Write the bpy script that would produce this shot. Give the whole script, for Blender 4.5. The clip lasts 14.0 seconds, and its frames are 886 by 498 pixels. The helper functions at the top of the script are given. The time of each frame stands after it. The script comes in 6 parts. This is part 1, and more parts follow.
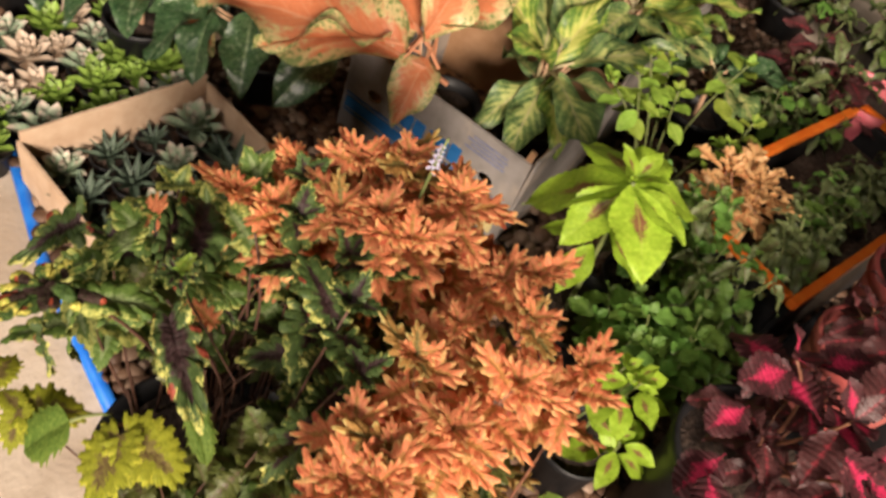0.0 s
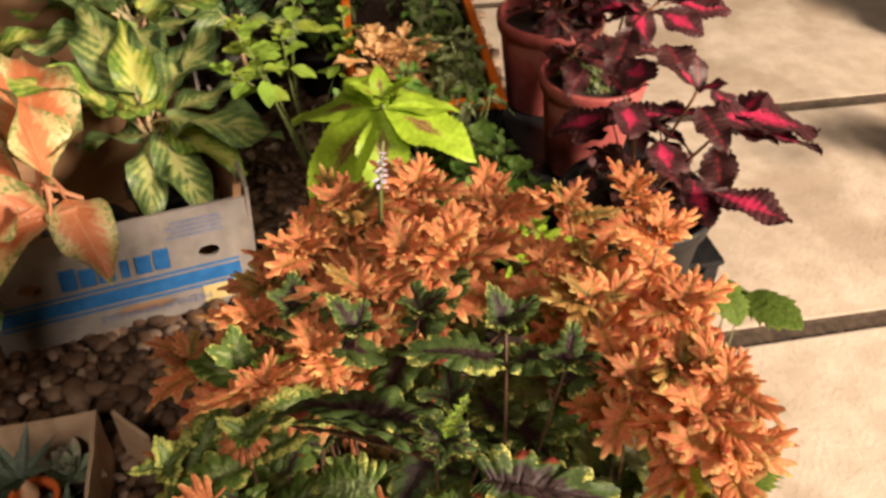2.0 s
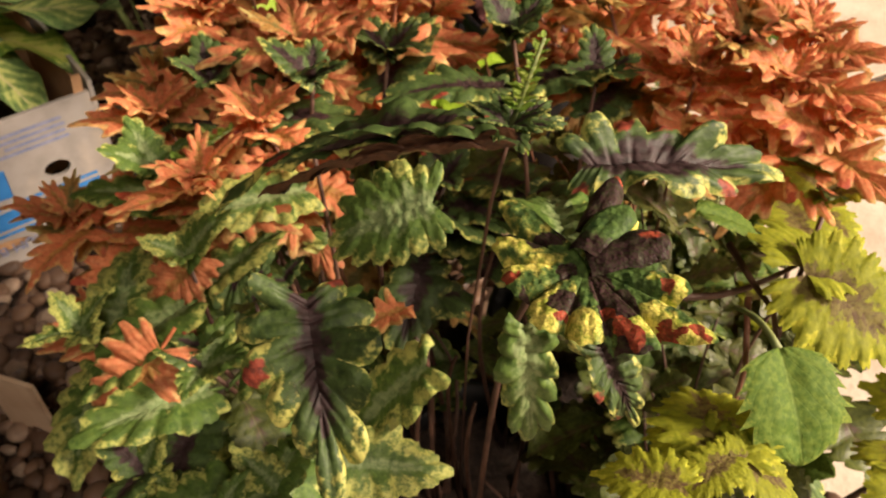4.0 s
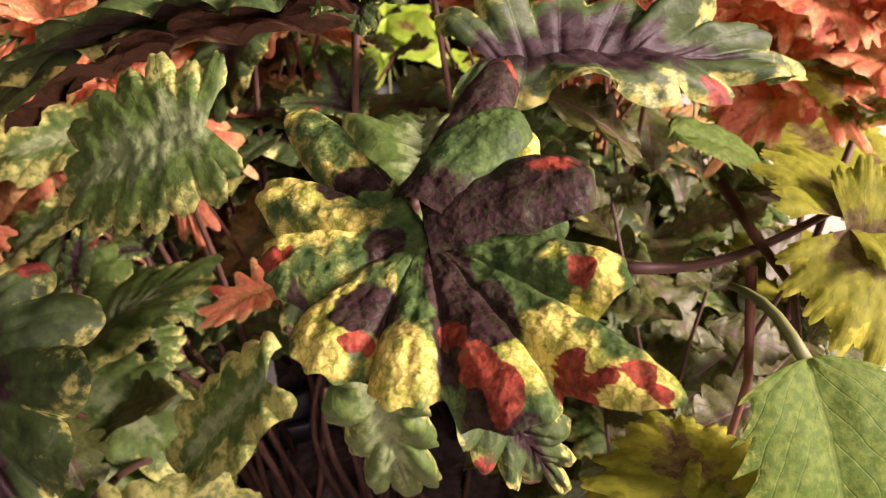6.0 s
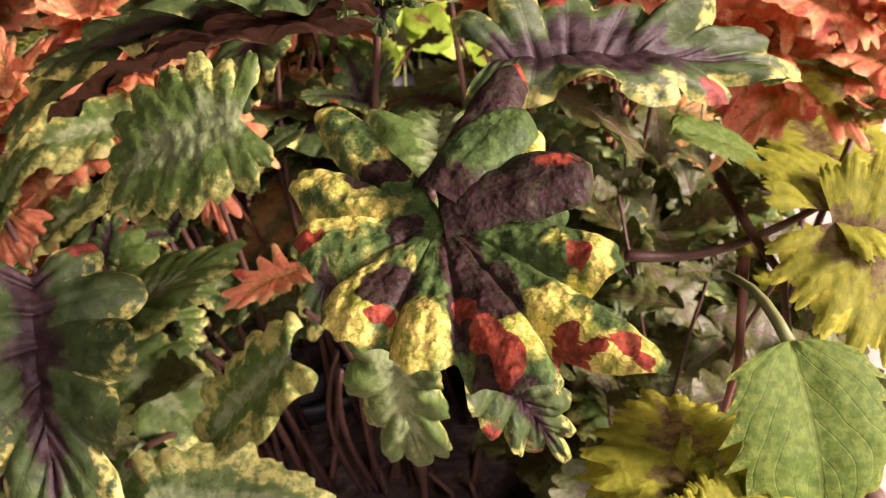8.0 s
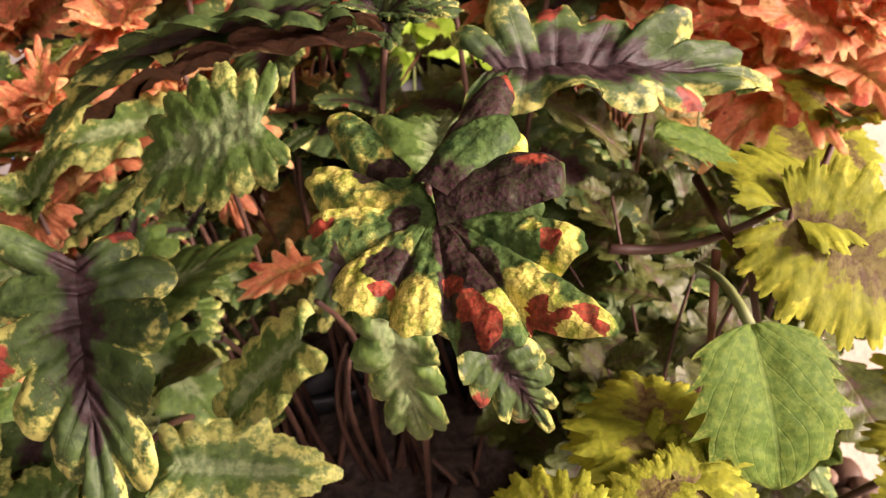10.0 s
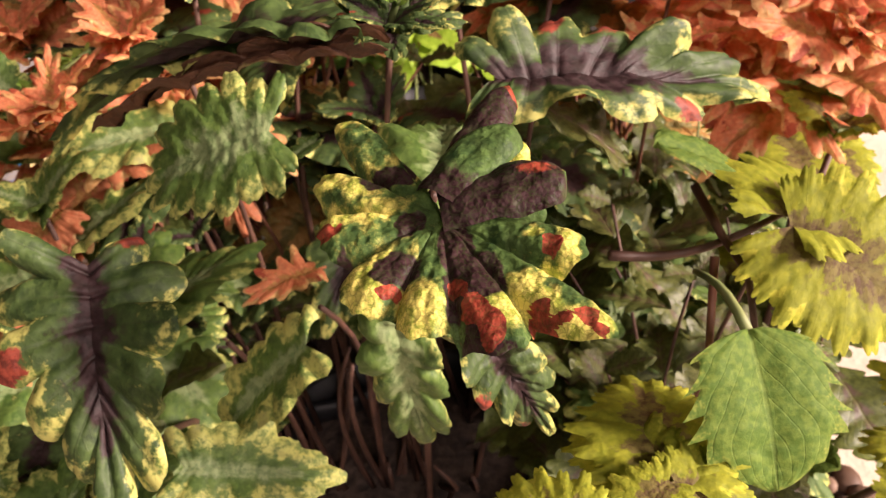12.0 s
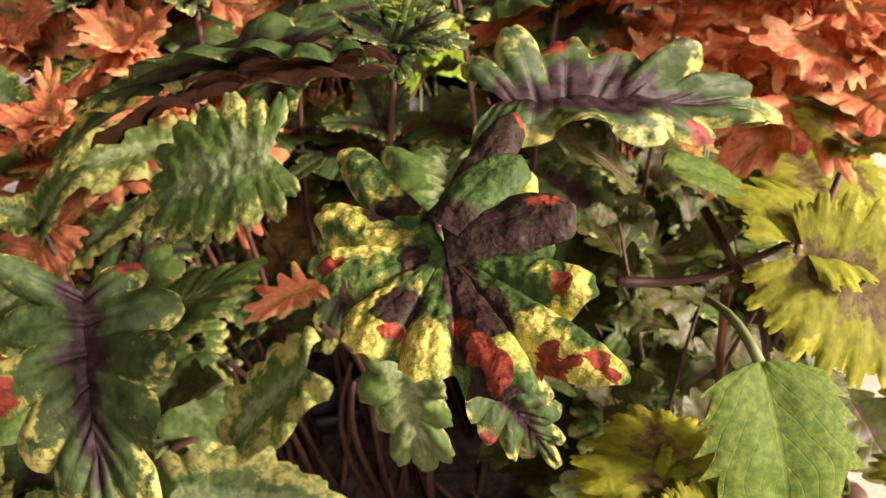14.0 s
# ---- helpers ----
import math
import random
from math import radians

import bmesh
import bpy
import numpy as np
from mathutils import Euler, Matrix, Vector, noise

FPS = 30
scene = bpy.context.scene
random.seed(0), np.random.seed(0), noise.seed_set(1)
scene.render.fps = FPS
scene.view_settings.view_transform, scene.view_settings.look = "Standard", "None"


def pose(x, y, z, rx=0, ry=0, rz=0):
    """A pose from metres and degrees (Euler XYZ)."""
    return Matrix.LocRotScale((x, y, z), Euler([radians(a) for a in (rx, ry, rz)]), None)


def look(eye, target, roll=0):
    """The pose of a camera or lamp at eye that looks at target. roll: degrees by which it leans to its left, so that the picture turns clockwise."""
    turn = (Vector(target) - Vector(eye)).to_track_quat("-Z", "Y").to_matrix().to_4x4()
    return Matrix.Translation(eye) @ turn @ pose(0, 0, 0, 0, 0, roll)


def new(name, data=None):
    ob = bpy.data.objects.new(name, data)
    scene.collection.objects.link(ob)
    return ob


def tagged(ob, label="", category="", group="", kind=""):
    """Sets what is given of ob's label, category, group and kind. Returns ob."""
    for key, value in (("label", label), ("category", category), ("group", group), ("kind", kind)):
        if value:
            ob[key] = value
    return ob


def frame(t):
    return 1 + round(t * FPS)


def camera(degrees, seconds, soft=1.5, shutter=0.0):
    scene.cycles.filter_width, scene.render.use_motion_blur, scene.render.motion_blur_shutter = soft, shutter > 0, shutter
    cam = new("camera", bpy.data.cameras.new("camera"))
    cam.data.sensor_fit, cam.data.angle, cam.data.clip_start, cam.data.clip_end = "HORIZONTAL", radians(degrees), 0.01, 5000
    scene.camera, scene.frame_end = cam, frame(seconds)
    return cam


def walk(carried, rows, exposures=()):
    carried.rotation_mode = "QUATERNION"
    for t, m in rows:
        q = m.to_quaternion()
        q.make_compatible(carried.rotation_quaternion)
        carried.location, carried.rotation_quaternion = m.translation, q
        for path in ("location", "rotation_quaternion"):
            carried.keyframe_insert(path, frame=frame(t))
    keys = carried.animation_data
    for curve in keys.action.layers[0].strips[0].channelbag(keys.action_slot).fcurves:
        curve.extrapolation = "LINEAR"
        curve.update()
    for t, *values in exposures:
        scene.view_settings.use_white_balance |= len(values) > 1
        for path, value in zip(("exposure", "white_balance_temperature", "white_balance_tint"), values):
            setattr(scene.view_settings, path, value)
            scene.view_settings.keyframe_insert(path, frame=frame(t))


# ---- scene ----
cam = camera(57.2, 14.0, 1.25, 0.2)
cam.data.dof.use_dof, cam.data.dof.focus_distance, cam.data.dof.aperture_fstop = True, 0.135, 54.0
PATH = [
    (0, (0.045, 0.061, 1.114), (-1.069, 0.875, -0.333), 23.3),
    (0.5, (-0.102, 0.06, 1.077), (-1.131, 1.024, -0.342), 20.4),
    (1, (-0.219, 0.031, 1.037), (-0.979, 1.334, -0.275), 13.9),
    (1.5, (-0.304, -0.072, 1.031), (-0.753, 1.394, -0.254), 3.3),
    (2, (-0.293, -0.159, 0.996), (-0.592, 1.336, -0.298), 0.9),
    (2.5, (-0.363, -0.192, 0.993), (-0.5, 1.375, -0.242), -1.3),
    (3, (-0.422, -0.188, 0.907), (-0.408, 1.355, -0.365), -0.8),
    (3.5, (-0.405, -0.16, 0.824), (-0.38, 1.338, -0.501), -1.6),
    (4, (-0.386, -0.134, 0.782), (-0.338, 1.319, -0.591), -2.0),
    (4.2, (-0.376, -0.126, 0.772), (-0.32, 1.31, -0.62), -2.2),
    (6.3, (-0.337, -0.044, 0.693), (-0.304, 1.32, -0.77), -4.1),
    (6.5, (-0.338, -0.045, 0.694), (-0.312, 1.316, -0.772), -4.0),
    (7, (-0.338, -0.051, 0.701), (-0.32, 1.303, -0.771), -4.1),
    (7.5, (-0.337, -0.053, 0.702), (-0.323, 1.296, -0.774), -4.1),
    (8, (-0.338, -0.058, 0.706), (-0.331, 1.295, -0.767), -4.1),
    (8.2, (-0.338, -0.06, 0.707), (-0.323, 1.284, -0.774), -3.8),
    (10.3, (-0.335, -0.076, 0.722), (-0.356, 1.284, -0.744), -4.5),
    (10.5, (-0.335, -0.075, 0.723), (-0.356, 1.285, -0.743), -4.6),
    (11, (-0.336, -0.077, 0.724), (-0.356, 1.298, -0.728), -4.3),
    (11.5, (-0.332, -0.078, 0.726), (-0.35, 1.299, -0.724), -4.2),
    (12, (-0.336, -0.079, 0.723), (-0.353, 1.295, -0.73), -4.2),
    (12.5, (-0.337, -0.078, 0.721), (-0.359, 1.301, -0.727), -4.4),
    (13, (-0.337, -0.074, 0.721), (-0.362, 1.309, -0.723), -4.2),
    (13.5, (-0.337, -0.073, 0.722), (-0.358, 1.307, -0.726), -4.0),
    (14, (-0.336, -0.071, 0.723), (-0.36, 1.312, -0.722), -4.0),
]
walk(cam, [(t, look(eye, target, roll)) for t, eye, target, roll in PATH],
     [(0.0, -0.40, 6150, 11), (0.5, 0.10, 5950, 10), (1.0, 0.3, 5650, 12), (1.5, 0.0, 6150, 10), (2.0, -0.25, 6650, 12), (3.0, -0.2, 6850, 12), (4.0, -0.1, 6550, 11),
      (6.5, 0.18, 5900, 40), (8.0, 0.20, 5900, 37), (10.5, 0.20, 6100, 26), (14.0, 0.15, 6050, 23)])

# ---- light ----
world = bpy.data.worlds.new("night_air")
world.use_nodes = True
scene.world = world
air = world.node_tree.nodes["Background"]
air.inputs[0].default_value = (1.0, 0.82, 0.66, 1)
air.inputs[1].default_value = 0.008


def lamp(name, eye, target, watts, size, colour):
    data = bpy.data.lights.new(name, "AREA")
    data.shape, data.size, data.energy, data.color = "DISK", size, watts, colour
    ob = new(name, data)
    ob.matrix_world = look(eye, target)
    return ob


lamp("market_lamp", (4.9, -1.2, 3.2), (-0.4, 0.4, 0.2), 1400, 1.5, (1.0, 0.81, 0.63))
# Added front fill to lift dark parts; stands for no known source.
lamp("fill_lamp", (0.9, -3.9, 5.0), (-0.5, 0.5, 0.2), 200, 1.6, (1.0, 0.82, 0.66))


# ---- materials ----
class Tree:
    """Short ways to wire a node material."""

    def __init__(self, name):
        self.mat = bpy.data.materials.new(name)
        self.mat.use_nodes = True
        self.nodes, self.links = self.mat.node_tree.nodes, self.mat.node_tree.links
        self.bsdf = self.nodes["Principled BSDF"]
        self.out = self.nodes["Material Output"]

    def put(self, socket, value):
        if isinstance(value, bpy.types.NodeSocket):
            self.links.new(value, socket)
        elif isinstance(value, (tuple, list)) and len(value) == 3 and socket.type == "RGBA":
            socket.default_value = (*value, 1)
        else:
            socket.default_value = value

    def math(self, op, a, b=0.0, c=0.0, clamp=False):
        n = self.nodes.new("ShaderNodeMath")
        n.operation, n.use_clamp = op, clamp
        for s, v in zip(n.inputs, (a, b, c)):
            self.put(s, v)
        return n.outputs[0]

    def mix(self, f, a, b, how="MIX"):
        n = self.nodes.new("ShaderNodeMix")
        n.data_type, n.blend_type = "RGBA", how
        self.put(n.inputs[0], f), self.put(n.inputs[6], a), self.put(n.inputs[7], b)
        return n.outputs[2]

    def step(self, x, lo, hi):
        n = self.nodes.new("ShaderNodeMapRange")
        n.interpolation_type = "SMOOTHSTEP"
        for s, v in zip(n.inputs, (x, lo, hi, 0.0, 1.0)):
            self.put(s, v)
        return n.outputs[0]

    def noise(self, scale, detail=3.0, vector=None, rough=0.55, w=None):
        n = self.nodes.new("ShaderNodeTexNoise")
        if w is not None:
            n.noise_dimensions = "4D"
            self.put(n.inputs["W"], w)
        self.put(n.inputs["Scale"], scale), self.put(n.inputs["Detail"], detail), self.put(n.inputs["Roughness"], rough)
        self.put(n.inputs["Vector"], vector or self.place())
        return n.outputs[0]

    def voronoi(self, scale, vector=None, feature="F1"):
        n = self.nodes.new("ShaderNodeTexVoronoi")
        n.feature = feature
        self.put(n.inputs["Scale"], scale), self.put(n.inputs["Vector"], vector or self.place())
        return n.outputs[0]

    def warp(self, amount, scale):
        """The place, pushed about by noise."""
        n = self.nodes.new("ShaderNodeVectorMath")
        n.operation = "MULTIPLY_ADD"
        w = self.nodes.new("ShaderNodeTexNoise")
        self.put(w.inputs["Scale"], scale), self.put(w.inputs["Vector"], self.place())
        self.links.new(w.outputs[1], n.inputs[0])
        n.inputs[1].default_value = (amount, amount, amount)
        self.links.new(self.place(), n.inputs[2])
        return n.outputs[0]

    def place(self):
        return self.nodes.new("ShaderNodeTexCoord").outputs["Object"]

    def uv(self):
        n = self.nodes.new("ShaderNodeSeparateXYZ")
        self.put(n.inputs[0], self.nodes.new("ShaderNodeTexCoord").outputs["UV"])
        return n.outputs[0], n.outputs[1]

    def chance(self):
        return self.nodes.new("ShaderNodeObjectInfo").outputs["Random"]

    def island(self):
        return self.nodes.new("ShaderNodeNewGeometry").outputs["Random Per Island"]

    def bump(self, height, strength=0.4, distance=0.002):
        n = self.nodes.new("ShaderNodeBump")
        self.put(n.inputs["Strength"], strength), self.put(n.inputs["Distance"], distance), self.put(n.inputs["Height"], height)
        self.links.new(n.outputs[0], self.bsdf.inputs["Normal"])
        return n.outputs[0]

    def finish(self, colour, rough=0.5, metal=0.0, through_light=0.0, gloss=0.5):
        self.put(self.bsdf.inputs["Base Color"], colour)
        self.put(self.bsdf.inputs["Roughness"], rough)
        self.put(self.bsdf.inputs["Metallic"], metal)
        self.put(self.bsdf.inputs["Specular IOR Level"], gloss)
        if through_light:
            thin = self.nodes.new("ShaderNodeBsdfTranslucent")
            self.put(thin.inputs[0], colour)
            both = self.nodes.new("ShaderNodeMixShader")
            self.put(both.inputs[0], through_light)
            self.links.new(self.bsdf.outputs[0], both.inputs[1])
            self.links.new(thin.outputs[0], both.inputs[2])
            self.links.new(both.outputs[0], self.out.inputs[0])
        return self.mat


def leaf_material(name, body, body2, layers=(), vein=(0.2, 0.3, 0.1), vein_mix=0.5, veins=7, lean=0.35, rough=0.42, thin=0.22,
                  quilt=0.5, fine=60.0, hue_spread=0.0, net=0.0, gloss=0.45, relief=0.0012):
    """A leaf by its own map: x from base to tip, y across. Layers: colour, where ('edge', 'heart', 'tip', 'spots', 'rib'), threshold, softness, unevenness."""
    k = Tree(name)
    u, y = k.uv()
    s = k.math("ABSOLUTE", k.math("MULTIPLY_ADD", y, 2.0, -1.0))
    r = k.chance()
    w = k.math("MULTIPLY", r, 37.0)
    coarse = k.noise(22.0, 3, w=w)
    small = k.noise(fine, 4, w=w)
    swing = k.math("SUBTRACT", k.noise(38.0, 5, w=w), 0.5)
    colour = k.mix(k.step(coarse, 0.38, 0.64), body, body2)
    rim = k.math("MAXIMUM", s, k.math("MULTIPLY_ADD", u, 2.6, -1.62))
    run = k.math("FRACT", k.math("MULTIPLY_ADD", u, float(veins), k.math("MULTIPLY", s, -lean * veins)))
    run = k.math("ABSOLUTE", k.math("SUBTRACT", run, 0.5))
    for tint, where, at, soft, uneven in layers:
        if where == "edge":
            m = k.step(k.math("MULTIPLY_ADD", swing, uneven, rim), at - soft, at + soft)
        elif where == "heart":
            mid = k.math("ADD", s, k.math("MULTIPLY", k.math("ABSOLUTE", k.math("SUBTRACT", u, 0.42)), 1.1))
            m = k.step(k.math("MULTIPLY_ADD", swing, uneven, mid), at + soft, at - soft)
        elif where == "rays":
            mid = k.math("ADD", s, k.math("MULTIPLY", run, uneven))
            m = k.step(k.math("MULTIPLY_ADD", swing, 0.5, mid), at + soft, at - soft)
        elif where == "feather":
            mid = k.math("MULTIPLY_ADD", k.math("SUBTRACT", 1.0, s), 0.32, k.math("MULTIPLY", run, 0.35))
            mid = k.math("ADD", mid, k.math("MULTIPLY", k.noise(7.0, 5, w=k.math("ADD", w, 3.0), rough=0.62), 0.9))
            m = k.step(k.math("MULTIPLY_ADD", swing, 0.3 * uneven, mid), at - soft, at + soft)
        elif where == "tip":
            m = k.step(k.math("MULTIPLY_ADD", swing, uneven, u), at - soft, at + soft)
        elif where == "rib":
            m = k.step(k.math("MULTIPLY_ADD", swing, uneven, s), at + soft, at - soft)
        else:
            m = k.step(k.math("MULTIPLY_ADD", swing, uneven, k.noise(16.0, 3, w=k.math("ADD", w, 9.0 + at * 50))), at - soft, at + soft)
        colour = k.mix(m, colour, tint)
    side = k.step(run, 0.43, 0.5)
    rib = k.step(s, 0.05, 0.015)
    lines = k.math("MAXIMUM", rib, k.math("MULTIPLY", side, 0.6), clamp=True)
    colour = k.mix(k.math("MULTIPLY", lines, vein_mix), colour, vein)
    if net:
        cells = k.voronoi(95.0, feature="DISTANCE_TO_EDGE")
        colour = k.mix(k.math("MULTIPLY", k.step(cells, 0.10, 0.02), net), colour, vein)
    grain = k.math("MULTIPLY_ADD", small, 0.4, 0.80)
    shade = k.nodes.new("ShaderNodeHueSaturation")
    k.put(shade.inputs["Hue"], k.math("MULTIPLY_ADD", r, hue_spread, 0.5 - hue_spread / 2))
    k.put(shade.inputs["Value"], k.math("MULTIPLY", grain, k.math("MULTIPLY_ADD", r, 0.35, 0.82)))
    k.put(shade.inputs["Color"], colour)
    puff = k.math("MULTIPLY", k.math("SUBTRACT", 0.5, run), k.math("ADD", s, 0.2))
    height = k.math("ADD", k.math("MULTIPLY", puff, quilt), k.math("ADD", k.math("MULTIPLY", small, 0.35), k.math("MULTIPLY", lines, -0.25)))
    k.bump(height, 0.6, relief)
    return k.finish(shade.outputs[0], k.math("MULTIPLY_ADD", small, 0.25, rough - 0.1), 0.0, thin, gloss)


def plain_material(name, a, b, scale=40.0, rough=0.6, bump=0.3, depth=0.001, gloss=0.4, stain=None, stain_scale=6.0, metal=0.0):
    k = Tree(name)
    fine, wide = k.noise(scale, 5), k.noise(stain_scale, 4)
    colour = k.mix(k.step(fine, 0.3, 0.7), a, b)
    if stain:
        colour = k.mix(k.math("MULTIPLY", k.step(wide, 0.5, 0.68), 0.6), colour, stain)
    k.bump(fine, bump, depth)
    return k.finish(colour, k.math("MULTIPLY_ADD", wide, 0.3, rough - 0.15), metal, 0, gloss)


OLIVE_LEAF = leaf_material("olive_leaf", (0.060, 0.074, 0.016), (0.108, 0.126, 0.028),
                           [((0.085, 0.05, 0.035), "rays", 0.22, 0.14, 0.5)], vein=(0.17, 0.18, 0.06), veins=6, thin=0.22, hue_spread=0.04)
BROAD_GREEN = leaf_material("broad_green_leaf", (0.064, 0.112, 0.018), (0.112, 0.165, 0.028), [((0.19, 0.22, 0.04), "edge", 1.02, 0.15, 1.2)],
                            vein=(0.16, 0.21, 0.06), vein_mix=0.22, veins=5, lean=0.75, thin=0.18, relief=0.0007, quilt=0.5, rough=0.6, gloss=0.10)
BIG_LIME = leaf_material("big_lime_leaf", (0.28, 0.44, 0.03), (0.37, 0.53, 0.045),
                         [((0.22, 0.10, 0.05), "heart", 0.24, 0.10, 0.5)], vein=(0.48, 0.58, 0.10), vein_mix=0.30, veins=8, lean=0.7, thin=0.28)
SMALL_LIME = leaf_material("small_lime_leaf", (0.22, 0.34, 0.04), (0.32, 0.43, 0.065), [], vein=(0.38, 0.48, 0.13), veins=5, thin=0.28, hue_spread=0.04)
TAN_LEAF = leaf_material("peach_leaf", (0.60, 0.33, 0.13), (0.68, 0.44, 0.20), [((0.60, 0.22, 0.09), "rays", 0.2, 0.2, 0.4)],
                         vein=(0.52, 0.28, 0.12), veins=6, thin=0.28)
MAGENTA_LEAF = leaf_material("magenta_hearted_leaf", (0.050, 0.020, 0.022), (0.085, 0.028, 0.032),
                             [((0.60, 0.035, 0.11), "heart", 0.36, 0.16, 1.5), ((0.66, 0.20, 0.20), "spots", 0.72, 0.03, 0.4),
                              ((0.10, 0.11, 0.045), "edge", 1.1, 0.06, 1.2)],
                             vein=(0.36, 0.035, 0.07), vein_mix=0.35, veins=6, lean=0.5, thin=0.12, rough=0.45, gloss=0.3)
MAROON_LEAF = leaf_material("maroon_leaf", (0.055, 0.022, 0.022), (0.09, 0.032, 0.032), [((0.30, 0.035, 0.05), "rays", 0.12, 0.10, 0.3)],
                            vein=(0.18, 0.03, 0.04), veins=6, thin=0.12)
AGLA_LEAF = leaf_material("pale_variegated_leaf", (0.032, 0.085, 0.020), (0.075, 0.155, 0.040),
                          [((0.16, 0.25, 0.065), "feather", 0.66, 0.07, 0.7), ((0.44, 0.48, 0.15), "feather", 0.78, 0.05, 0.9), ((0.58, 0.48, 0.28), "rib", 0.025, 0.02, 0.1)],
                          vein=(0.50, 0.48, 0.26), vein_mix=0.32, veins=8, lean=0.30, thin=0.18, net=0.3, quilt=0.25)
AGLA_YELLOW = leaf_material("yellow_variegated_leaf", (0.060, 0.165, 0.020), (0.13, 0.25, 0.035),
                            [((0.26, 0.38, 0.05), "feather", 0.62, 0.07, 0.7), ((0.54, 0.57, 0.13), "feather", 0.74, 0.05, 0.9), ((0.60, 0.50, 0.22), "rib", 0.025, 0.02, 0.1)],
                            vein=(0.58, 0.56, 0.20), vein_mix=0.32, veins=8, lean=0.30, thin=0.22, net=0.3, quilt=0.25)
AGLA_RED = leaf_material("salmon_variegated_leaf", (0.56, 0.20, 0.095), (0.62, 0.29, 0.15),
                         [((0.58, 0.47, 0.22), "edge", 0.52, 0.22, 1.8), ((0.58, 0.19, 0.08), "feather", 0.72, 0.08, 1.0), ((0.20, 0.26, 0.08), "edge", 0.90, 0.12, 2.2)],
                         vein=(0.66, 0.42, 0.26), vein_mix=0.35, veins=9, lean=0.32, thin=0.2, quilt=0.7)
AGLA_DARK = leaf_material("glossy_green_leaf", (0.028, 0.066, 0.026), (0.060, 0.12, 0.045), [((0.20, 0.28, 0.14), "rays", 0.10, 0.08, 0.6), ((0.22, 0.27, 0.17), "spots", 0.66, 0.05, 0.9)],
                          vein=(0.22, 0.28, 0.15), vein_mix=0.6, veins=10, lean=0.32, thin=0.08, rough=0.27, gloss=0.7, quilt=0.7)
SUCC_GREY = leaf_material("grey_green_fleshy_leaf", (0.22, 0.30, 0.20), (0.32, 0.40, 0.27), [((0.50, 0.40, 0.33), "tip", 0.8, 0.2, 0.3)], vein_mix=0.0, thin=0.05, quilt=0.0)
SUCC_GREEN = leaf_material("bright_fleshy_leaf", (0.20, 0.33, 0.05), (0.30, 0.42, 0.08), [], vein_mix=0.0, thin=0.1, quilt=0.0)
SUCC_PINK = leaf_material("cream_fleshy_leaf", (0.55, 0.42, 0.30), (0.60, 0.50, 0.40), [], vein_mix=0.0, thin=0.1, quilt=0.0)
SUCC_DARK = leaf_material("dark_spiky_leaf", (0.06, 0.09, 0.065), (0.11, 0.15, 0.10), [((0.3, 0.34, 0.26), "spots", 0.7, 0.03, 0.5)], vein_mix=0.0, thin=0.0, quilt=0.0)

STEM_BROWN = plain_material("brown_stem", (0.055, 0.026, 0.018), (0.10, 0.048, 0.030), 90)
STEM_GREEN = plain_material("green_stem", (0.12, 0.16, 0.05), (0.19, 0.21, 0.07), 90)
STEM_RED = plain_material("reddish_stem", (0.17, 0.065, 0.04), (0.24, 0.11, 0.06), 90)
STEM_PINK = plain_material("pale_pink_stalk", (0.62, 0.36, 0.22), (0.66, 0.45, 0.28), 60)
SOIL = plain_material("dark_potting_soil", (0.018, 0.012, 0.009), (0.065, 0.042, 0.03), 130, 0.95, 1.0, 0.006)
SOIL_DRY = plain_material("brown_soil", (0.030, 0.018, 0.012), (0.085, 0.054, 0.037), 90, 0.95, 1.0, 0.008)
POT_RED = plain_material("faded_red_plastic", (0.34, 0.070, 0.065), (0.41, 0.105, 0.095), 60, 0.45, 0.1, 0.0005, 0.45, (0.50, 0.20, 0.16), 14)
POT_PINK = plain_material("pink_plastic", (0.62, 0.13, 0.17), (0.66, 0.18, 0.20), 60, 0.42, 0.1, 0.0005)
POT_BLACK = plain_material("black_plastic", (0.008, 0.008, 0.009), (0.016, 0.016, 0.017), 60, 0.5, 0.15, 0.0005, 0.35)
POT_CLAY = plain_material("terracotta_plastic", (0.42, 0.13, 0.06), (0.48, 0.17, 0.08), 60, 0.55)
ORANGE_PLASTIC = plain_material("orange_plastic", (0.72, 0.14, 0.012), (0.76, 0.19, 0.02), 40, 0.4, 0.1, 0.0005)
BLUE_PLASTIC = plain_material("blue_plastic", (0.012, 0.13, 0.60), (0.03, 0.20, 0.70), 40, 0.4, 0.3, 0.001)
WHITE_PLASTIC = plain_material("white_plastic", (0.74, 0.72, 0.68), (0.80, 0.78, 0.74), 40, 0.4, 0.1, 0.0005)
# Brown cardboard with the shade inside the cartons put into its colour.
CARD = plain_material("shaded_brown_cardboard", (0.31, 0.175, 0.09), (0.38, 0.225, 0.125), 26, 0.8, 0.25, 0.0008, 0.2, (0.25, 0.13, 0.07), 7)
# Lighter, greyer copy of the cardboard for the tray.
CARD_PALE = plain_material("pale_cardboard", (0.50, 0.35, 0.235), (0.58, 0.43, 0.30), 26, 0.85, 0.35, 0.001, 0.15, (0.33, 0.20, 0.12), 9)
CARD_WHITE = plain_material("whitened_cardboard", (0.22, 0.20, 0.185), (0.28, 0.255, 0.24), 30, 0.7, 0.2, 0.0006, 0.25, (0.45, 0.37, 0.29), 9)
PRINT_BLUE = plain_material("blue_print", (0.015, 0.12, 0.34), (0.03, 0.165, 0.43), 50, 0.6, 0.1, 0.0003)
